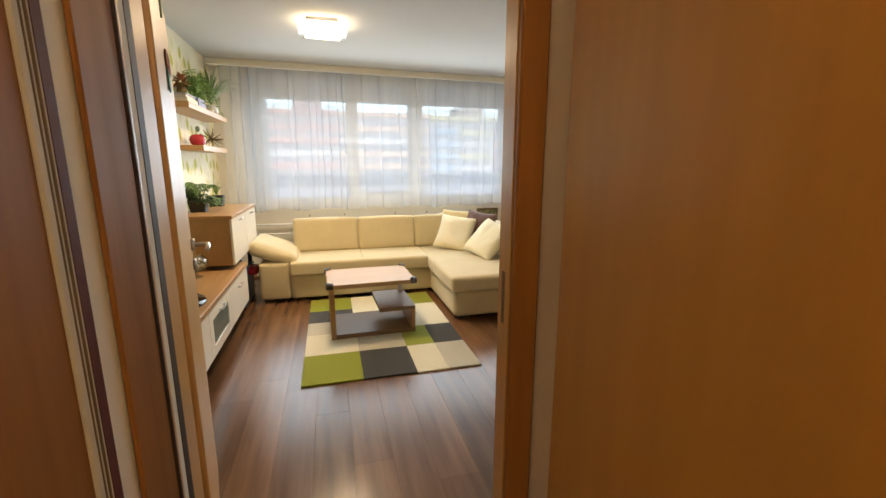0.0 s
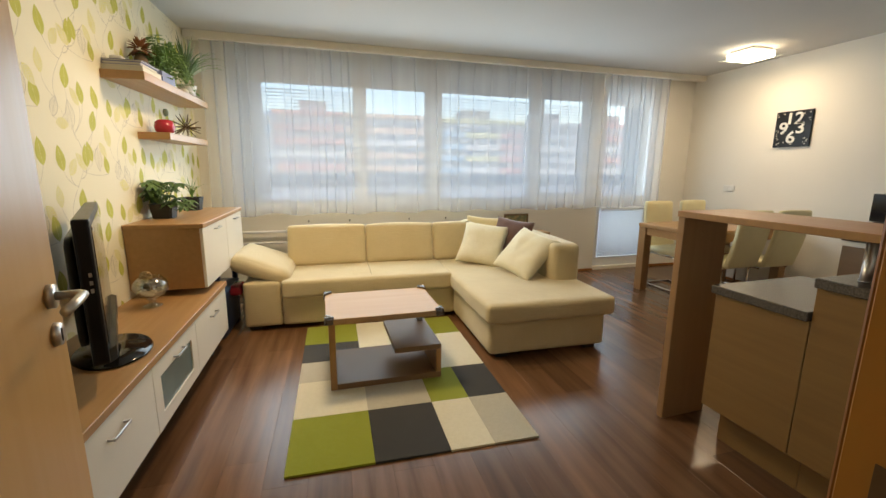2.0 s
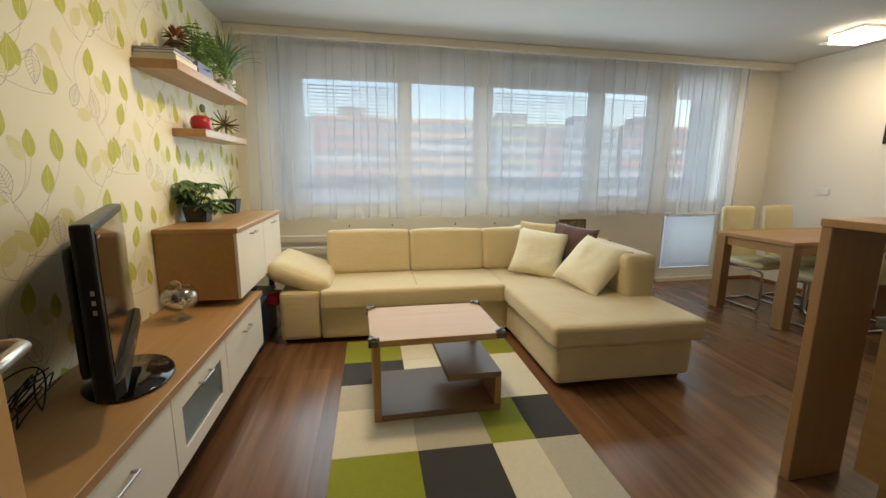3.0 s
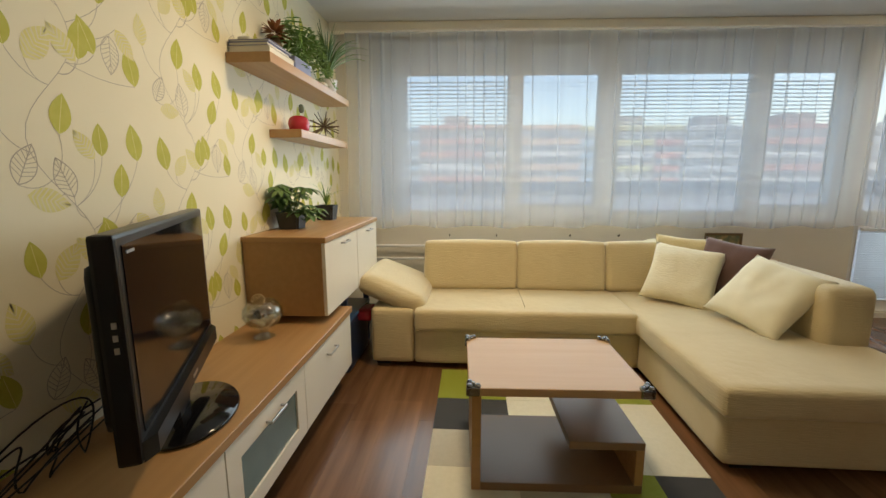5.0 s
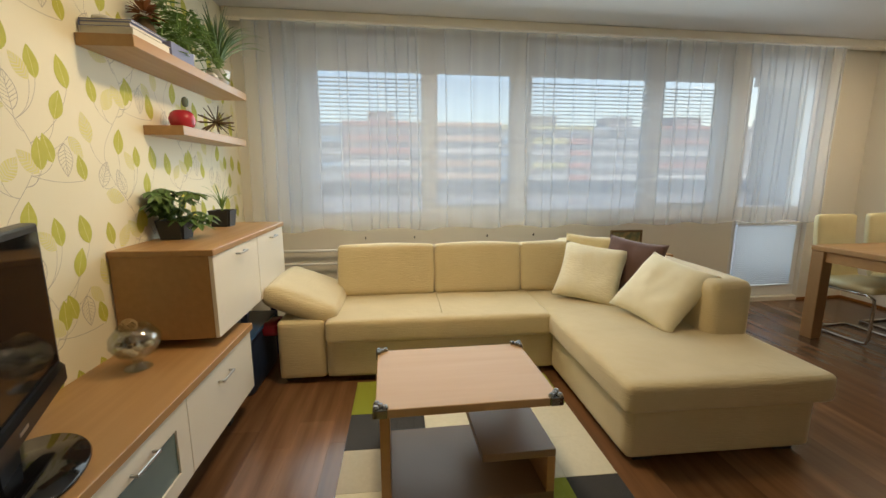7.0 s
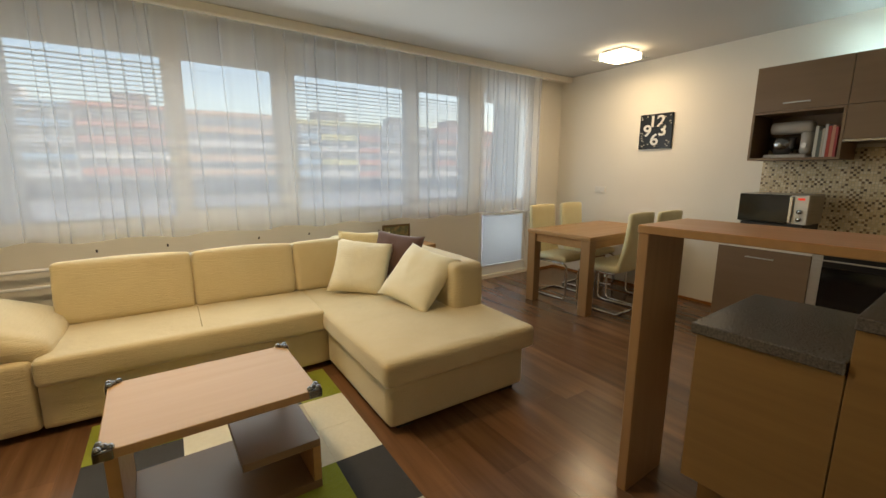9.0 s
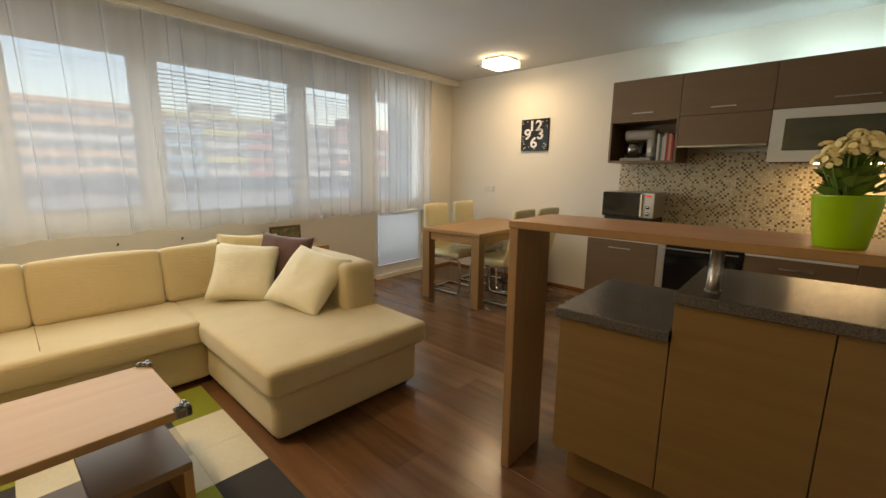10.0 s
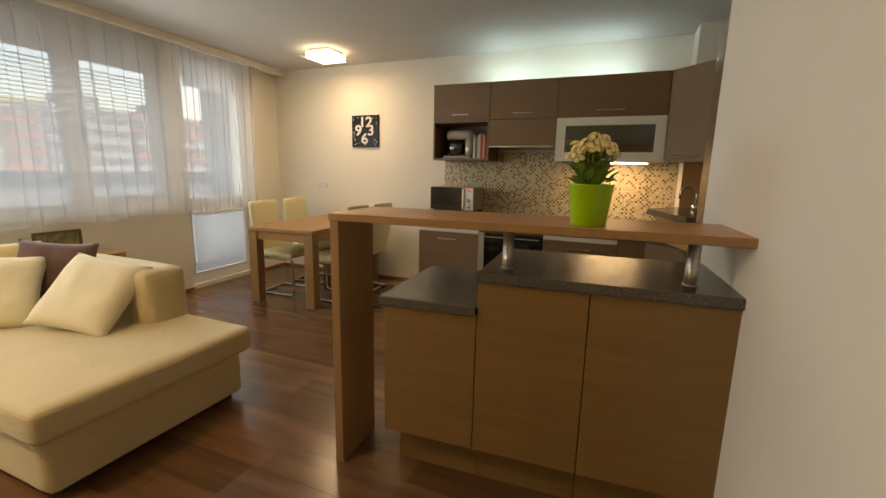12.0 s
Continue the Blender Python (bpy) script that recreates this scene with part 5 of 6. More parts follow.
bar_unit(2.186, 2.60, 0.84, "low brown cabinet under the bar")
bar_unit(1.765, 2.184, 0.985, "brown cabinet under the bar")
bar_unit(1.292, 1.763, 0.985, "brown cabinet under the bar")
swing(solid("low_worktop", boxes((3.112, 3.75, 2.188, 2.615, 0.80, 0.84), bevel=0.004), M["granite"], "dark speckled stone worktop on low cabinet", "worktop"), 3.1, 2.58, 0.055)
swing(solid("high_worktop", boxes((3.112, 3.70, 1.291, 2.186, 0.945, 0.985), bevel=0.004), M["granite"], "dark speckled stone worktop below the bar", "worktop"), 3.1, 2.58, 0.055)

# flower on the bar
fp = thing("potted_flower", (3.24, 1.78, 1.182), "pale yellow kalanchoe in a lime green pot", "plant")
FX, FY, FZ = 3.235, 1.80, 1.184
bm = bmesh.new()
lathe(bm, [(0.0, FZ), (0.058, FZ), (0.060, FZ + 0.005), (0.079, FZ + 0.145), (0.081, FZ + 0.15), (0.075, FZ + 0.15), (0.072, FZ + 0.135), (0.0, FZ + 0.135)], FX, FY, 36)
part("pot", bm, M["lime"], fp, "lime green glazed pot", True)
random.seed(31)
lf, st, pt = bmesh.new(), bmesh.new(), bmesh.new()
for i in range(95):
    a, r, u = random.uniform(0, 6.28), random.uniform(0.01, 0.055), random.random()
    p = Vector((FX + r * math.cos(a), FY + r * math.sin(a), FZ + 0.135 + 0.12 * u))
    ln = random.uniform(0.055, 0.08) * (1.1 - 0.35 * u)
    leaf(lf, p, (p.x + 0.62 * ln * math.cos(a), p.y + 0.62 * ln * math.sin(a), p.z + ln * random.uniform(0.25, 0.75)), 0.05, 0.006, n=6)
for i in range(38):
    a, r = random.uniform(0, 6.28), 0.085 * math.sqrt(random.random())
    h = FZ + 0.295 - r * r * 7 + random.uniform(-0.02, 0.015)
    c = Vector((FX + r * math.cos(a), FY + r * math.sin(a), h))
    tube(st, [(FX + 0.4 * (c.x - FX), FY + 0.4 * (c.y - FY), FZ + 0.14), c], 0.002, 5)
    for k in range(22):
        b, e = random.uniform(0, 6.28), random.uniform(0.1, 1.5)
        d = Vector((math.cos(b) * math.cos(e), math.sin(b) * math.cos(e), math.sin(e)))
        q = c + d * 0.021
        m = Matrix.Translation(q) @ d.to_track_quat("Z", "Y").to_matrix().to_4x4()
        bmesh.ops.create_cone(pt, cap_ends=True, segments=6, radius1=0.004, radius2=0.009, depth=0.007, matrix=m)
part("leaves", lf, M["foliage_flower"], fp)
part("stem", st, M["foliage"], fp)
part("blossoms", pt, M["petal"], fp, "pale yellow blossom clusters")

# ---------------------------------------------------------------- kitchen
KF, KW = 5.86, XR - 0.002       # front of the upper row, wall
KY = (3.59, 2.97, 2.305, 1.362)
KB, KM, KT = 1.492, 1.895, 2.26


def x_handle(parent, x, y, z, length):
    """Bar handle on a front facing -x."""
    bm = bmesh.new()
    box(bm, x - 0.03, x, y - length / 2, y - length / 2 + 0.008, z - 0.004, z + 0.004, 0.001)
    box(bm, x - 0.03, x, y + length / 2 - 0.008, y + length / 2, z - 0.004, z + 0.004, 0.001)
    box(bm, x - 0.036, x - 0.028, y - length / 2 - 0.01, y + length / 2 + 0.01, z - 0.005, z + 0.005, 0.0015)
    part("handle", bm, M["steel"], parent, "steel bar handle")


for y1, y0 in zip(KY, KY[1:]):
    c = thing("upper_cabinet", (6.05, (y0 + y1) / 2, KM), "taupe wall cabinet with lift-up door", "cabinet", "upper kitchen cabinets")
    part("body", boxes((KF + 0.02, KW, y0 + 0.001, y1 - 0.001, KM + 0.001, KT), bevel=0.001), M["taupe"], c)
    d = part("door", boxes((KF, KF + 0.0195, y0 + 0.002, y1 - 0.002, KM + 0.002, KT), bevel=0.0015), M["taupe"], c)
    x_handle(d, KF, (y0 + y1) / 2, KM + 0.055, 0.16 if y1 - y0 < 0.8 else 0.22)

# open niche
ni = thing("open_niche", (6.05, 3.28, KB), "open dark taupe cabinet niche", "shelf")
y1, y0 = KY[0], KY[1]
part("carcass", boxes((KF, KW, y0 + 0.001, y0 + 0.02, KB, KM), (KF, KW, y1 - 0.02, y1 - 0.001, KB, KM), (KF, KW, y0 + 0.02, y1 - 0.02, KB, KB + 0.02),
                      (KF, KW, y0 + 0.02, y1 - 0.02, KM - 0.02, KM), bevel=0.001), M["taupe"], ni)
part("back", boxes((KW - 0.01, KW, y0 + 0.02, y1 - 0.02, KB + 0.02, KM - 0.02)), M["taupe"], ni)
# hood
hc = thing("cooker_hood", (6.05, 2.64, 1.62), "built-in cooker hood behind taupe panel", "hood")
part("panel", boxes((KF, KF + 0.0195, KY[2] + 0.002, KY[1] - 0.002, 1.64, KM - 0.002), bevel=0.0015), M["taupe"], hc)
part("body", boxes((KF + 0.02, KW, KY[2] + 0.002, KY[1] - 0.002, 1.64, KM), bevel=0.001), M["taupe"], hc)
part("slide_out", boxes((KF - 0.03, KW - 0.02, KY[2] + 0.006, KY[1] - 0.006, 1.618, 1.6395), bevel=0.003), M["gunmetal"], hc, "steel slide-out hood edge")
# glass door cabinet
gc = thing("glass_cabinet", (6.05, 1.83, KB), "wall cabinet with dark glass in aluminium frame", "cabinet")
a, b = KY[3] + 0.002, KY[2] - 0.002
part("body", boxes((KW - 0.01, KW, a, b, KB, KM), (KF + 0.02, KW - 0.01, a, a + 0.018, KB, KM), (KF + 0.02, KW - 0.01, b - 0.018, b, KB, KM),
                   (KF + 0.02, KW - 0.01, a + 0.018, b - 0.018, KB, KB + 0.018), (KF + 0.02, KW - 0.01, a + 0.018, b - 0.018, KM - 0.018, KM)), M["taupe"], gc)
g = part("door_frame", boxes((KF, KF + 0.0195, a, b, KB, KB + 0.085), (KF, KF + 0.0195, a, b, KM - 0.075, KM - 0.002), (KF, KF + 0.0195, a, a + 0.085, KB + 0.085, KM - 0.075),
                             (KF, KF + 0.0195, b - 0.085, b, KB + 0.085, KM - 0.075)), M["white_front"], gc, "pale aluminium door frame")
part("pane", boxes((KF + 0.008, KF + 0.013, a + 0.083, b - 0.083, KB + 0.083, KM - 0.073)), M["dark_pane"], g, "smoked glass pane")
x_handle(g, KF, (a + b) / 2, KB + 0.045, 0.22)
part("inner_shelf", boxes((KF + 0.04, KW - 0.01, a + 0.018, b - 0.018, 1.69, 1.705)), M["dark_in"], gc)
ul = thing("under_cabinet_light", (5.98, 1.75, 1.478), "lit warm light strip under cabinet", "light strip")
part("housing", boxes((5.95, 6.01, 1.47, 2.03, 1.4835, 1.4915)), M["steel"], ul)
part("tube", boxes((5.955, 6.005, 1.48, 2.02, 1.477, 1.483)), M["led_warm"], ul, "glowing strip")
cl = thing("cove_light", (6.05, 2.45, KT), "lit cool white tubes on top of cabinets", "light strip")
part("tube", boxes((6.03, 6.07, 2.55, 3.15, KT + 0.005, KT + 0.03)), M["led_cool"], cl)
part("tube", boxes((6.03, 6.07, 1.65, 2.35, KT + 0.005, KT + 0.03)), M["led_cool"], cl)
part("base", boxes((6.02, 6.08, 1.6, 3.2, KT + 0.0005, KT + 0.0048)), M["white"], cl)

# angled corner cabinet
cc = thing("corner_cabinet", (5.9, 1.1, KB), "taupe angled corner wall cabinet", "cabinet")
part("body", prism([(KF + 0.014, 1.36), (KW - 0.33, 1.36), (KW - 0.33, 0.753), (5.55, 0.753), (5.55, 1.054)], KB, KT), M["taupe"], cc)
d = part("door", prism([(KF - 0.002, 1.359), (KF + 0.012, 1.353), (5.55, 1.052), (5.538, 1.063)], KB, KT), M["taupe"], cc)
bm = bmesh.new()
tube(bm, [(KF - 0.06, 1.335, KB + 0.045), (5.60, 1.145, KB + 0.045)], 0.006, 8)
part("handle", bm, M["steel"], d, "steel bar handle")

# tall cabinet beside the partition
tc = thing("tall_cabinet", (4.0, 1.0, 0.0), "tall taupe cabinet beside the partition wall", "cabinet")
part("body", boxes((3.885, 4.78, 0.753, 1.20, 0.1, 2.26), bevel=0.002), M["taupe"], tc)
part("door", boxes((3.887, 4.778, 1.2005, 1.22, 0.1, 2.258), bevel=0.002), M["taupe"], tc)
part("plinth", boxes((3.9, 4.76, 0.77, 1.16, 0.0, 0.0995)), M["taupe"], tc)

# base row
BF = 5.55
for y0, y1, nm in ((2.95, 3.60, "drawer"), (1.672, 2.315, "drawer")):
    c = thing("base_cabinet", (5.9, (y0 + y1) / 2, 0), "taupe kitchen base cabinet with steel handle", "cabinet", "kitchen base cabinets")
    part("body", boxes((BF + 0.02, KW, y0 + 0.001, y1 - 0.001, 0.1, 0.81), bevel=0.001), M["white_front"] if y1 > 3 else M["taupe"], c)
    d = part("door", boxes((BF, BF + 0.0195, y0 + 0.002, y1 - 0.002, 0.102, 0.765), bevel=0.0015), M["taupe"], c)
    x_handle(d, BF, (y0 + y1) / 2, 0.70, 0.18)
    part("grip_rail", boxes((BF + 0.004, BF + 0.0198, y0 + 0.002, y1 - 0.002, 0.768, 0.808)), M["white_front"], c, "pale grip rail")
    part("plinth", boxes((BF + 0.05, KW, y0, y1, 0, 0.0995)), M["taupe"], c)
ov = thing("oven", (5.9, 2.63, 0.1), "built-in oven with black glass and steel", "oven")
part("body", boxes((BF + 0.02, KW, 2.318, 2.947, 0.1, 0.81)), M["taupe"], ov)
part("door", boxes((BF, BF + 0.0195, 2.32, 2.945, 0.18, 0.70), bevel=0.002), M["screen"], ov, "black glass oven door")
part("side_trim", boxes((BF - 0.002, BF + 0.0195, 2.885, 2.9475, 0.18, 0.785), bevel=0.001), M["steel"], ov)
part("control_panel", boxes((BF, BF + 0.0195, 2.32, 2.8845, 0.702, 0.79), bevel=0.002), M["black"], ov)
x_handle(ov, BF, 2.63, 0.755, 0.55)
part("plinth", boxes((BF + 0.05, KW, 2.318, 2.947, 0, 0.0995)), M["taupe"], ov)
cb = thing("sink_cabinet", (5.9, 1.2, 0), "taupe corner base cabinet under the sink", "cabinet")
part("body", prism([(BF, 1.67), (KW, 1.67), (KW, 0.753), (4.785, 0.753), (4.785, 1.19), (5.3, 1.20), (BF, 1.45)], 0.0, 0.81), M["taupe"], cb)
solid("kitchen_worktop", prism([(BF - 0.02, 3.60), (KW, 3.60), (KW, 0.753), (4.783, 0.753), (4.783, 1.22), (5.27, 1.23), (BF - 0.02, 1.47)], 0.812, 0.852), M["granite"], "dark speckled stone kitchen worktop", "worktop")
structure("backsplash", boxes((KW - 0.012, KW - 0.001, 1.193, 3.60, 0.853, KB + 0.10)), M["mosaic"], "beige and brown glass mosaic backsplash", "backsplash")
structure("backsplash_corner", boxes((4.79, 5.915, 0.754, 0.764, 0.853, KB), (5.915, 5.928, 0.765, 1.192, 0.853, KB)), M["beech"], "beech panel behind the sink", "backsplash")

# on the worktop
mw = thing("microwave", (5.95, 3.34, 0.853), "black and steel microwave on the worktop", "microwave")
part("body", boxes((5.74, 6.08, 3.07, 3.55, 0.975, 1.215), bevel=0.006), M["steel"], mw)
part("door", boxes((5.722, 5.7395, 3.19, 3.55, 0.98, 1.21), bevel=0.003), M["screen"], mw, "black glass door")
part("panel", boxes((5.724, 5.7395, 3.07, 3.165, 0.98, 1.21), bevel=0.002), M["steel"], mw)
part("handle", boxes((5.70, 5.722, 3.166, 3.188, 0.99, 1.20), bevel=0.003), M["chrome"], mw, "silver door bar")
part("display", boxes((5.7225, 5.7238, 3.095, 3.14, 1.172, 1.19)), glowing("red_display", (0.8, 0.05, 0.02), 0.25), mw, "red lit display")
for kz in (1.02, 1.08):
    bm = bmesh.new()
    bmesh.ops.create_cone(bm, cap_ends=True, segments=18, radius1=0.018, radius2=0.016, depth=0.016, matrix=Matrix.Translation((5.716, 3.118, kz)) @ Matrix.Rotation(radians(90), 4, "Y"))
    part("knob", bm, M["chrome"], mw, smooth=True)
solid("microwave_shelf", boxes((5.74, 6.1, 3.09, 3.53, 0.852, 0.974), bevel=0.004), M["dark_in"], "dark box under the microwave", "box")
solid("hob", boxes((5.66, 6.16, 2.35, 2.92, 0.853, 0.86), bevel=0.002), M["screen"], "black glass hob set in worktop", "hob")

# tap with high spout
tp2 = thing("kitchen_tap", (5.6, 1.11, 1.10), "chrome kitchen tap with high curved spout", "tap")
bm = bmesh.new()
tube(bm, [(5.6, 1.11, 1.103), (5.6, 1.11, 1.22)] + [(5.6, 1.17 - 0.06 * math.cos(k * math.pi / 8), 1.225 + 0.065 * math.sin(k * math.pi / 8)) for k in range(9)] + [(5.6, 1.23, 1.19)], 0.010, 10)
part("spout", bm, M["chrome"], tp2, smooth=True)
bm = bmesh.new()
lathe(bm, [(0.0, 1.1005), (0.028, 1.1005), (0.026, 1.14), (0.0, 1.145)], 5.6, 1.11, 20)
part("base", bm, M["chrome"], tp2, smooth=True)
sl = thing("sink_ledge", (5.3, 1.0, 0.853), "dark stone raised ledge on a beech base", "ledge")
part("slab", prism([(5.52, 1.47), (4.80, 1.272), (4.80, 0.78), (5.905, 0.78), (5.905, 1.22)], 1.056, 1.10), M["granite"], sl)
part("base", prism([(5.50, 1.40), (4.85, 1.20), (4.85, 0.80), (5.90, 0.80), (5.90, 1.20)], 0.853, 1.0555), M["beech"], sl, "beech base")
bm = bmesh.new()
tube(bm, [(5.0, 1.225, 0.62), (5.0, 1.30, 0.62), (5.05, 1.32, 0.61)], 0.006, 6)
tube(bm, [(5.0 + 0.05 * math.cos(k * 0.5), 1.24, 0.67 + 0.05 * math.sin(k * 0.5)) for k in range(13)], 0.008, 6)
solid("utensil_hook", bm, M["chrome"], "metal utensils hanging by the sink", "utensil")

# niche: stand mixer and books
sm = thing("stand_mixer", (6.05, 3.35, KB + 0.02), "greyish cream stand mixer with a steel bowl", "mixer")
z = KB + 0.0205
M["mixer"] = material("mixer_enamel", (0.42, 0.38, 0.33), 0.35)
part("base", boxes((5.93, 6.13, 3.20, 3.50, z, z + 0.03), bevel=0.01, seg=2), M["mixer"], sm)
bm = bmesh.new()
soft(bm, 5.97, 6.09, 3.19, 3.27, z + 0.03, z + 0.22, 0.03, 0, 5)
part("column", bm, M["mixer"], sm, smooth=True)
bm = bmesh.new()
soft(bm, 5.97, 6.09, 3.19, 3.49, z + 0.20, z + 0.30, 0.035, 0, 6)
part("head", bm, M["mixer"], sm, smooth=True)
bm = bmesh.new()
lathe(bm, [(0.0, z + 0.031), (0.05, z + 0.031), (0.085, z + 0.08), (0.095, z + 0.17), (0.09, z + 0.17), (0.078, z + 0.085), (0.0, z + 0.045)], 6.03, 3.40, 24)
part("bowl", bm, M["gunmetal"], sm, "dark steel mixing bowl", True)
bm = bmesh.new()
bmesh.ops.create_cone(bm, cap_ends=True, segments=16, radius1=0.02, radius2=0.018, depth=0.02, matrix=Matrix.Translation((5.96, 3.23, z + 0.10)) @ Matrix.Rotation(radians(90), 4, "Y"))
part("dial", bm, M["steel"], sm)
random.seed(12)
yb = 3.165
cols = [(0.62, 0.60, 0.52), (0.10, 0.12, 0.10), (0.55, 0.50, 0.42), (0.60, 0.58, 0.55), (0.45, 0.05, 0.03), (0.62, 0.30, 0.20), (0.40, 0.04, 0.04)]
for i, c in enumerate(cols):
    w, h = random.uniform(0.014, 0.026), random.uniform(0.2, 0.27)
    b = thing("cookbook", (6.0, yb - w / 2, z), "cookbook standing upright in the niche", "book", "cookbooks in the niche")
    cover = material("cookbook_cover", c, 0.5)
    part("page_block", boxes((5.955, 6.105, yb - w + 0.003, yb - 0.003, z + 0.004, z + h - 0.004)), M["paper"], b)
    part("cover", boxes((5.95, 5.9545, yb - w, yb, z, z + h), (5.9545, 6.11, yb - w, yb - w + 0.0025, z, z + h), (5.9545, 6.11, yb - 0.0025, yb, z, z + h)), cover, b)
    yb -= w + 0.0015

# ---------------------------------------------------------------- wallpaper print
MOTIF = ((.08, .08, 100, "green"), (.13, .06, 58, "yellow"), (.30, .10, 80, "green"), (.36, .13, 112, "green"), (.29, .09, 128, "yellow"), (.22, .31, 105, "outline"),
         (.40, .30, 76, "green"), (.34, .44, 96, "green"), (.31, .43, 122, "yellow"), (.06, .35, 62, "outline"), (.08, .32, -8, "yellow"), (.49, .43, 104, "green"),
         (.46, .24, -58, "yellow"), (.43, .21, -98, "outline"), (.20, .50, 84, "green"), (.52, .06, 106, "green"), (.02, .54, 100, "yellow"))


def vine_tile(seed):
    """One repeat of the vine print, as stems and leaves in metres, y along the wall, z up."""
    rnd = random.Random(seed)
    items = []
    W, H = 0.56, 0.64
    main = [(0.19 + 0.09 * math.sin(k / 16 * 2 * math.pi), H * k / 16) for k in range(17)]
    items.append(("stem", main))
    for y, z, a, kind in MOTIF:
        root = min(main, key=lambda q: math.hypot(q[0] - y, q[1] - z + 0.10))
        mid = ((root[0] + y) / 2 + 0.25 * (z - root[1]) * (1 if y > root[0] else -1), (root[1] + z) / 2 - 0.03)
        items.append(("stem", [tuple((1 - u) ** 2 * root[i] + 2 * u * (1 - u) * mid[i] + u * u * (y, z)[i] for i in (0, 1)) for u in (0, .15, .3, .45, .6, .75, .9, 1)]))
        items.append((kind, (y, z, math.radians(a + rnd.uniform(-9, 9)), rnd.uniform(0.105, 0.138))))
    return W, H, items


def leaf_outline(y, z, a, ln, wide=0.56, n=9):
    up, dn = [], []
    for i in range(n + 1):
        u = i / n
        w = ln * wide / 2 * max(0.0, math.sin(math.pi * u ** 0.85)) ** 0.9 if 0 < u < 1 else 0
        px = u * ln
        up.append((y + px * math.cos(a) - w * math.sin(a), z + px * math.sin(a) + w * math.cos(a)))
        dn.append((y + px * math.cos(a) + w * math.sin(a), z + px * math.sin(a) - w * math.cos(a)))
    return up, dn


def ribbon(bm, pts, w, x, mi):
    prev = None
    for i, (y, z) in enumerate(pts):
        a, b = pts[max(i - 1, 0)], pts[min(i + 1, len(pts) - 1)]
        dy, dz = b[0] - a[0], b[1] - a[1]
        k = math.hypot(dy, dz) or 1
        ny, nz = -dz / k * w / 2, dy / k * w / 2
        cur = (bm.verts.new((x, y + ny, z + nz)), bm.verts.new((x, y - ny, z - nz)))
        if prev:
            bm.faces.new((prev[0], prev[1], cur[1], cur[0])).material_index = mi
        prev = cur


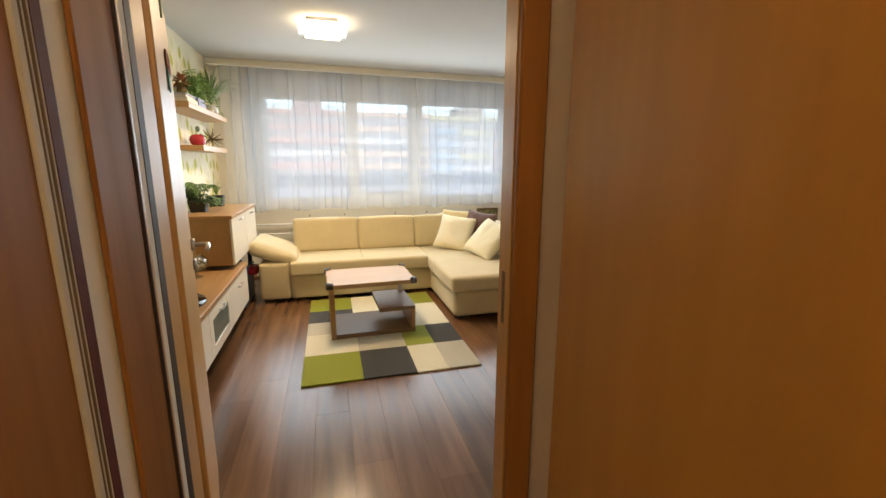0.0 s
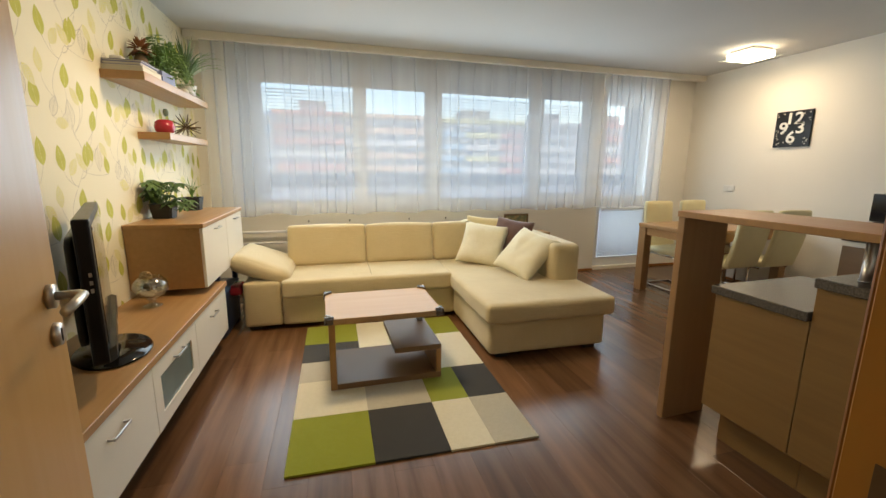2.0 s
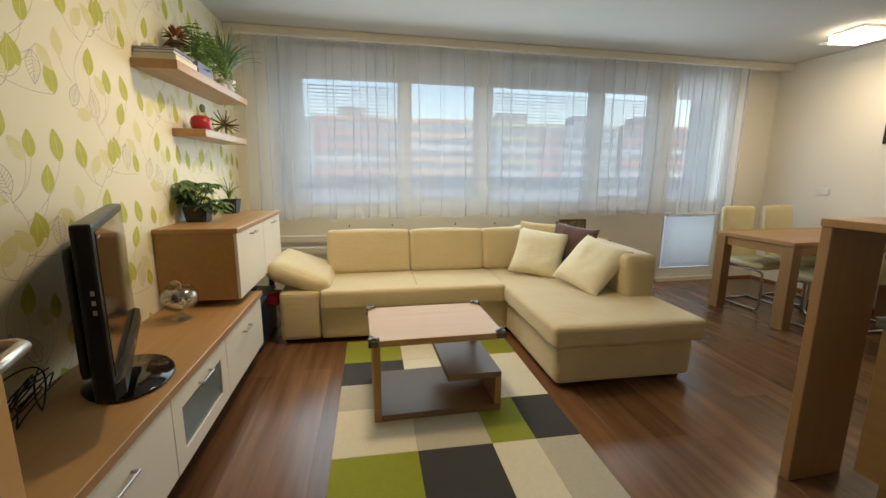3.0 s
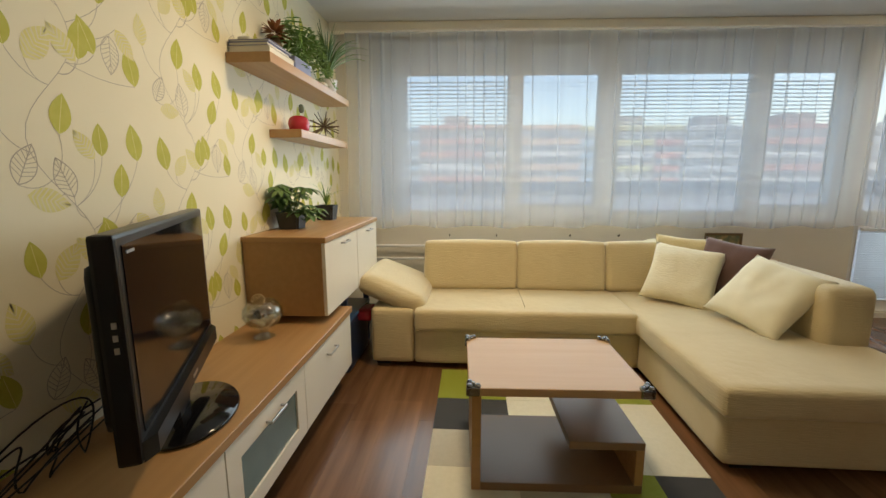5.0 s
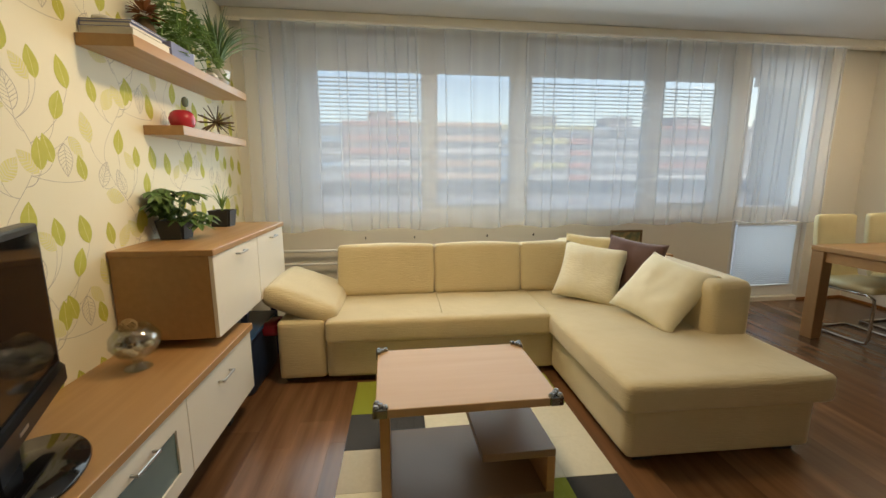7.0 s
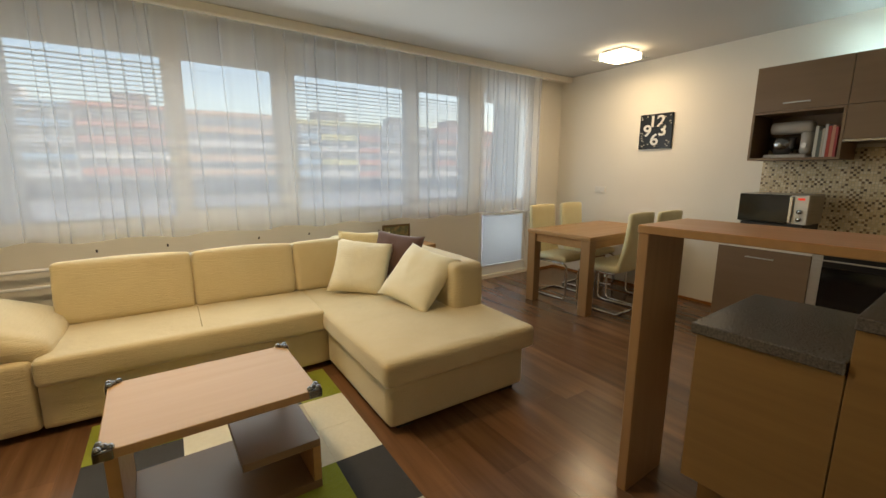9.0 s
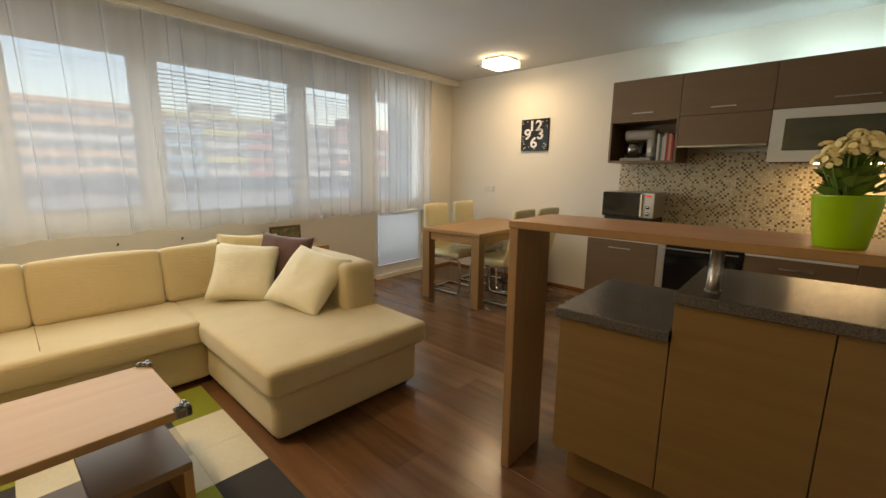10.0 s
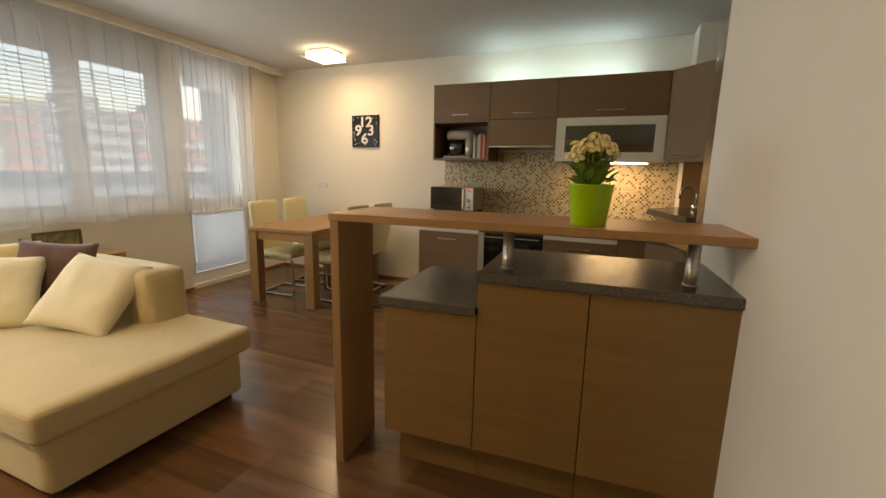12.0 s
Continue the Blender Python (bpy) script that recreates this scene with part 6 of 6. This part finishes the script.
def wallpaper_print():
    bm = bmesh.new()
    lift = 0.0
    W, H, _ = vine_tile(1)
    cols, rows = int(4.9 / W) + 1, 5
    for c in range(cols):
        _, _, items = vine_tile(40 + c % 2)
        for r in range(-1, rows):
            oy, oz = 1.26 + c * W, r * H + (c % 2) * H * 0.5
            for kind, dat in items:
                if kind == "stem":
                    pts = [(oy + y, oz + z) for y, z in dat]
                    pts = [q for q in pts if 1.27 < q[0] < 6.08 and 0.02 < q[1] < CEIL - 0.02]
                    if len(pts) > 1:
                        lift += 0.00002
                        lift = lift if lift < 0.0003 else 0.0
                        ribbon(bm, pts, 0.0022, 0.0003 + lift, 2)
                    continue
                y, z, a, ln = dat
                y, z = oy + y, oz + z
                if not (1.40 < y < 5.96 and 0.14 < z < CEIL - 0.15):
                    continue
                lift += 0.00002
                lift = lift if lift < 0.0003 else 0.0
                up, dn = leaf_outline(y, z, a, ln)
                if kind == "outline":
                    ribbon(bm, up, 0.003, 0.0004 + lift, 2)
                    ribbon(bm, dn, 0.003, 0.0004 + lift, 2)
                    ribbon(bm, [(y, z), (y + ln * math.cos(a), z + ln * math.sin(a))], 0.0025, 0.00045 + lift, 2)
                    for k in range(2, 9):
                        mid = (y + ln * k / 10 * math.cos(a), z + ln * k / 10 * math.sin(a))
                        for side in (up, dn):
                            ribbon(bm, [mid, side[min(k + 1, 9)]], 0.002, 0.00045 + lift, 2)
                else:
                    mi = 0 if kind == "green" else 1
                    for i in range(len(up) - 1):
                        vs = [bm.verts.new((0.0005 + lift, *q)) for q in (up[i], up[i + 1], dn[i + 1], dn[i])]
                        bm.faces.new(vs).material_index = mi
                    if kind == "yellow":
                        for k in range(1, 9):
                            mid = (y + ln * k / 10 * math.cos(a), z + ln * k / 10 * math.sin(a))
                            for side in (up, dn):
                                ribbon(bm, [mid, side[min(k + 1, 9)]], 0.0035, 0.0006 + lift, 3)
                    else:
                        ribbon(bm, [(y, z), (y + ln * 0.9 * math.cos(a), z + ln * 0.9 * math.sin(a))], 0.0018, 0.0006 + lift, 1)
    me = bpy.data.meshes.new("leaf_print")
    for k in ("leaf_green", "leaf_yellow", "print_grey", "print_pale"):
        me.materials.append(M[k])
    bm.to_mesh(me)
    bm.free()
    ob = new("leaf_print", me)
    ob.parent = wall_left
    tagged(ob, "printed green and yellow leaf vines", kind="stuff")


wallpaper_print()

# ---------------------------------------------------------------- floor planks
def planks(x0, x1, y0, y1, seed, skip=()):
    rnd = random.Random(seed)
    w = 0.193
    k = 0
    x = x0
    while x < x1 - 0.01:
        xe = min(x + w, x1)
        y = y0 - rnd.uniform(0, 1.1)
        while y < y1:
            ye = min(y + 1.285, y1)
            ys = max(y, y0)
            if ye - ys > 0.02:
                bm = bmesh.new()
                a, b, c, d, e = x + 0.0001, xe - 0.0001, ys + 0.0001, ye - 0.0001, 0.0006
                lo_ = [bm.verts.new((p, q, -0.011)) for p, q in ((a, c), (b, c), (b, d), (a, d))]
                md = [bm.verts.new((p, q, -e)) for p, q in ((a, c), (b, c), (b, d), (a, d))]
                hi_ = [bm.verts.new((p, q, 0.0)) for p, q in ((a + e, c + e), (b - e, c + e), (b - e, d - e), (a + e, d - e))]
                bm.faces.new(lo_[::-1])
                bm.faces.new(hi_)
                for i in range(4):
                    j = (i + 1) % 4
                    bm.faces.new((lo_[i], lo_[j], md[j], md[i]))
                    bm.faces.new((md[i], md[j], hi_[j], hi_[i]))
                o = new("plank", finish("plank", bm, M["plank"]))
                o.parent = floor_ob
            y += 1.285
        x = xe


planks(0.0, XR, 1.20, YW, 5)
planks(0.94, 1.866, -1.5, 1.199, 6)
planks(3.88, XR, 0.755, 1.199, 7)
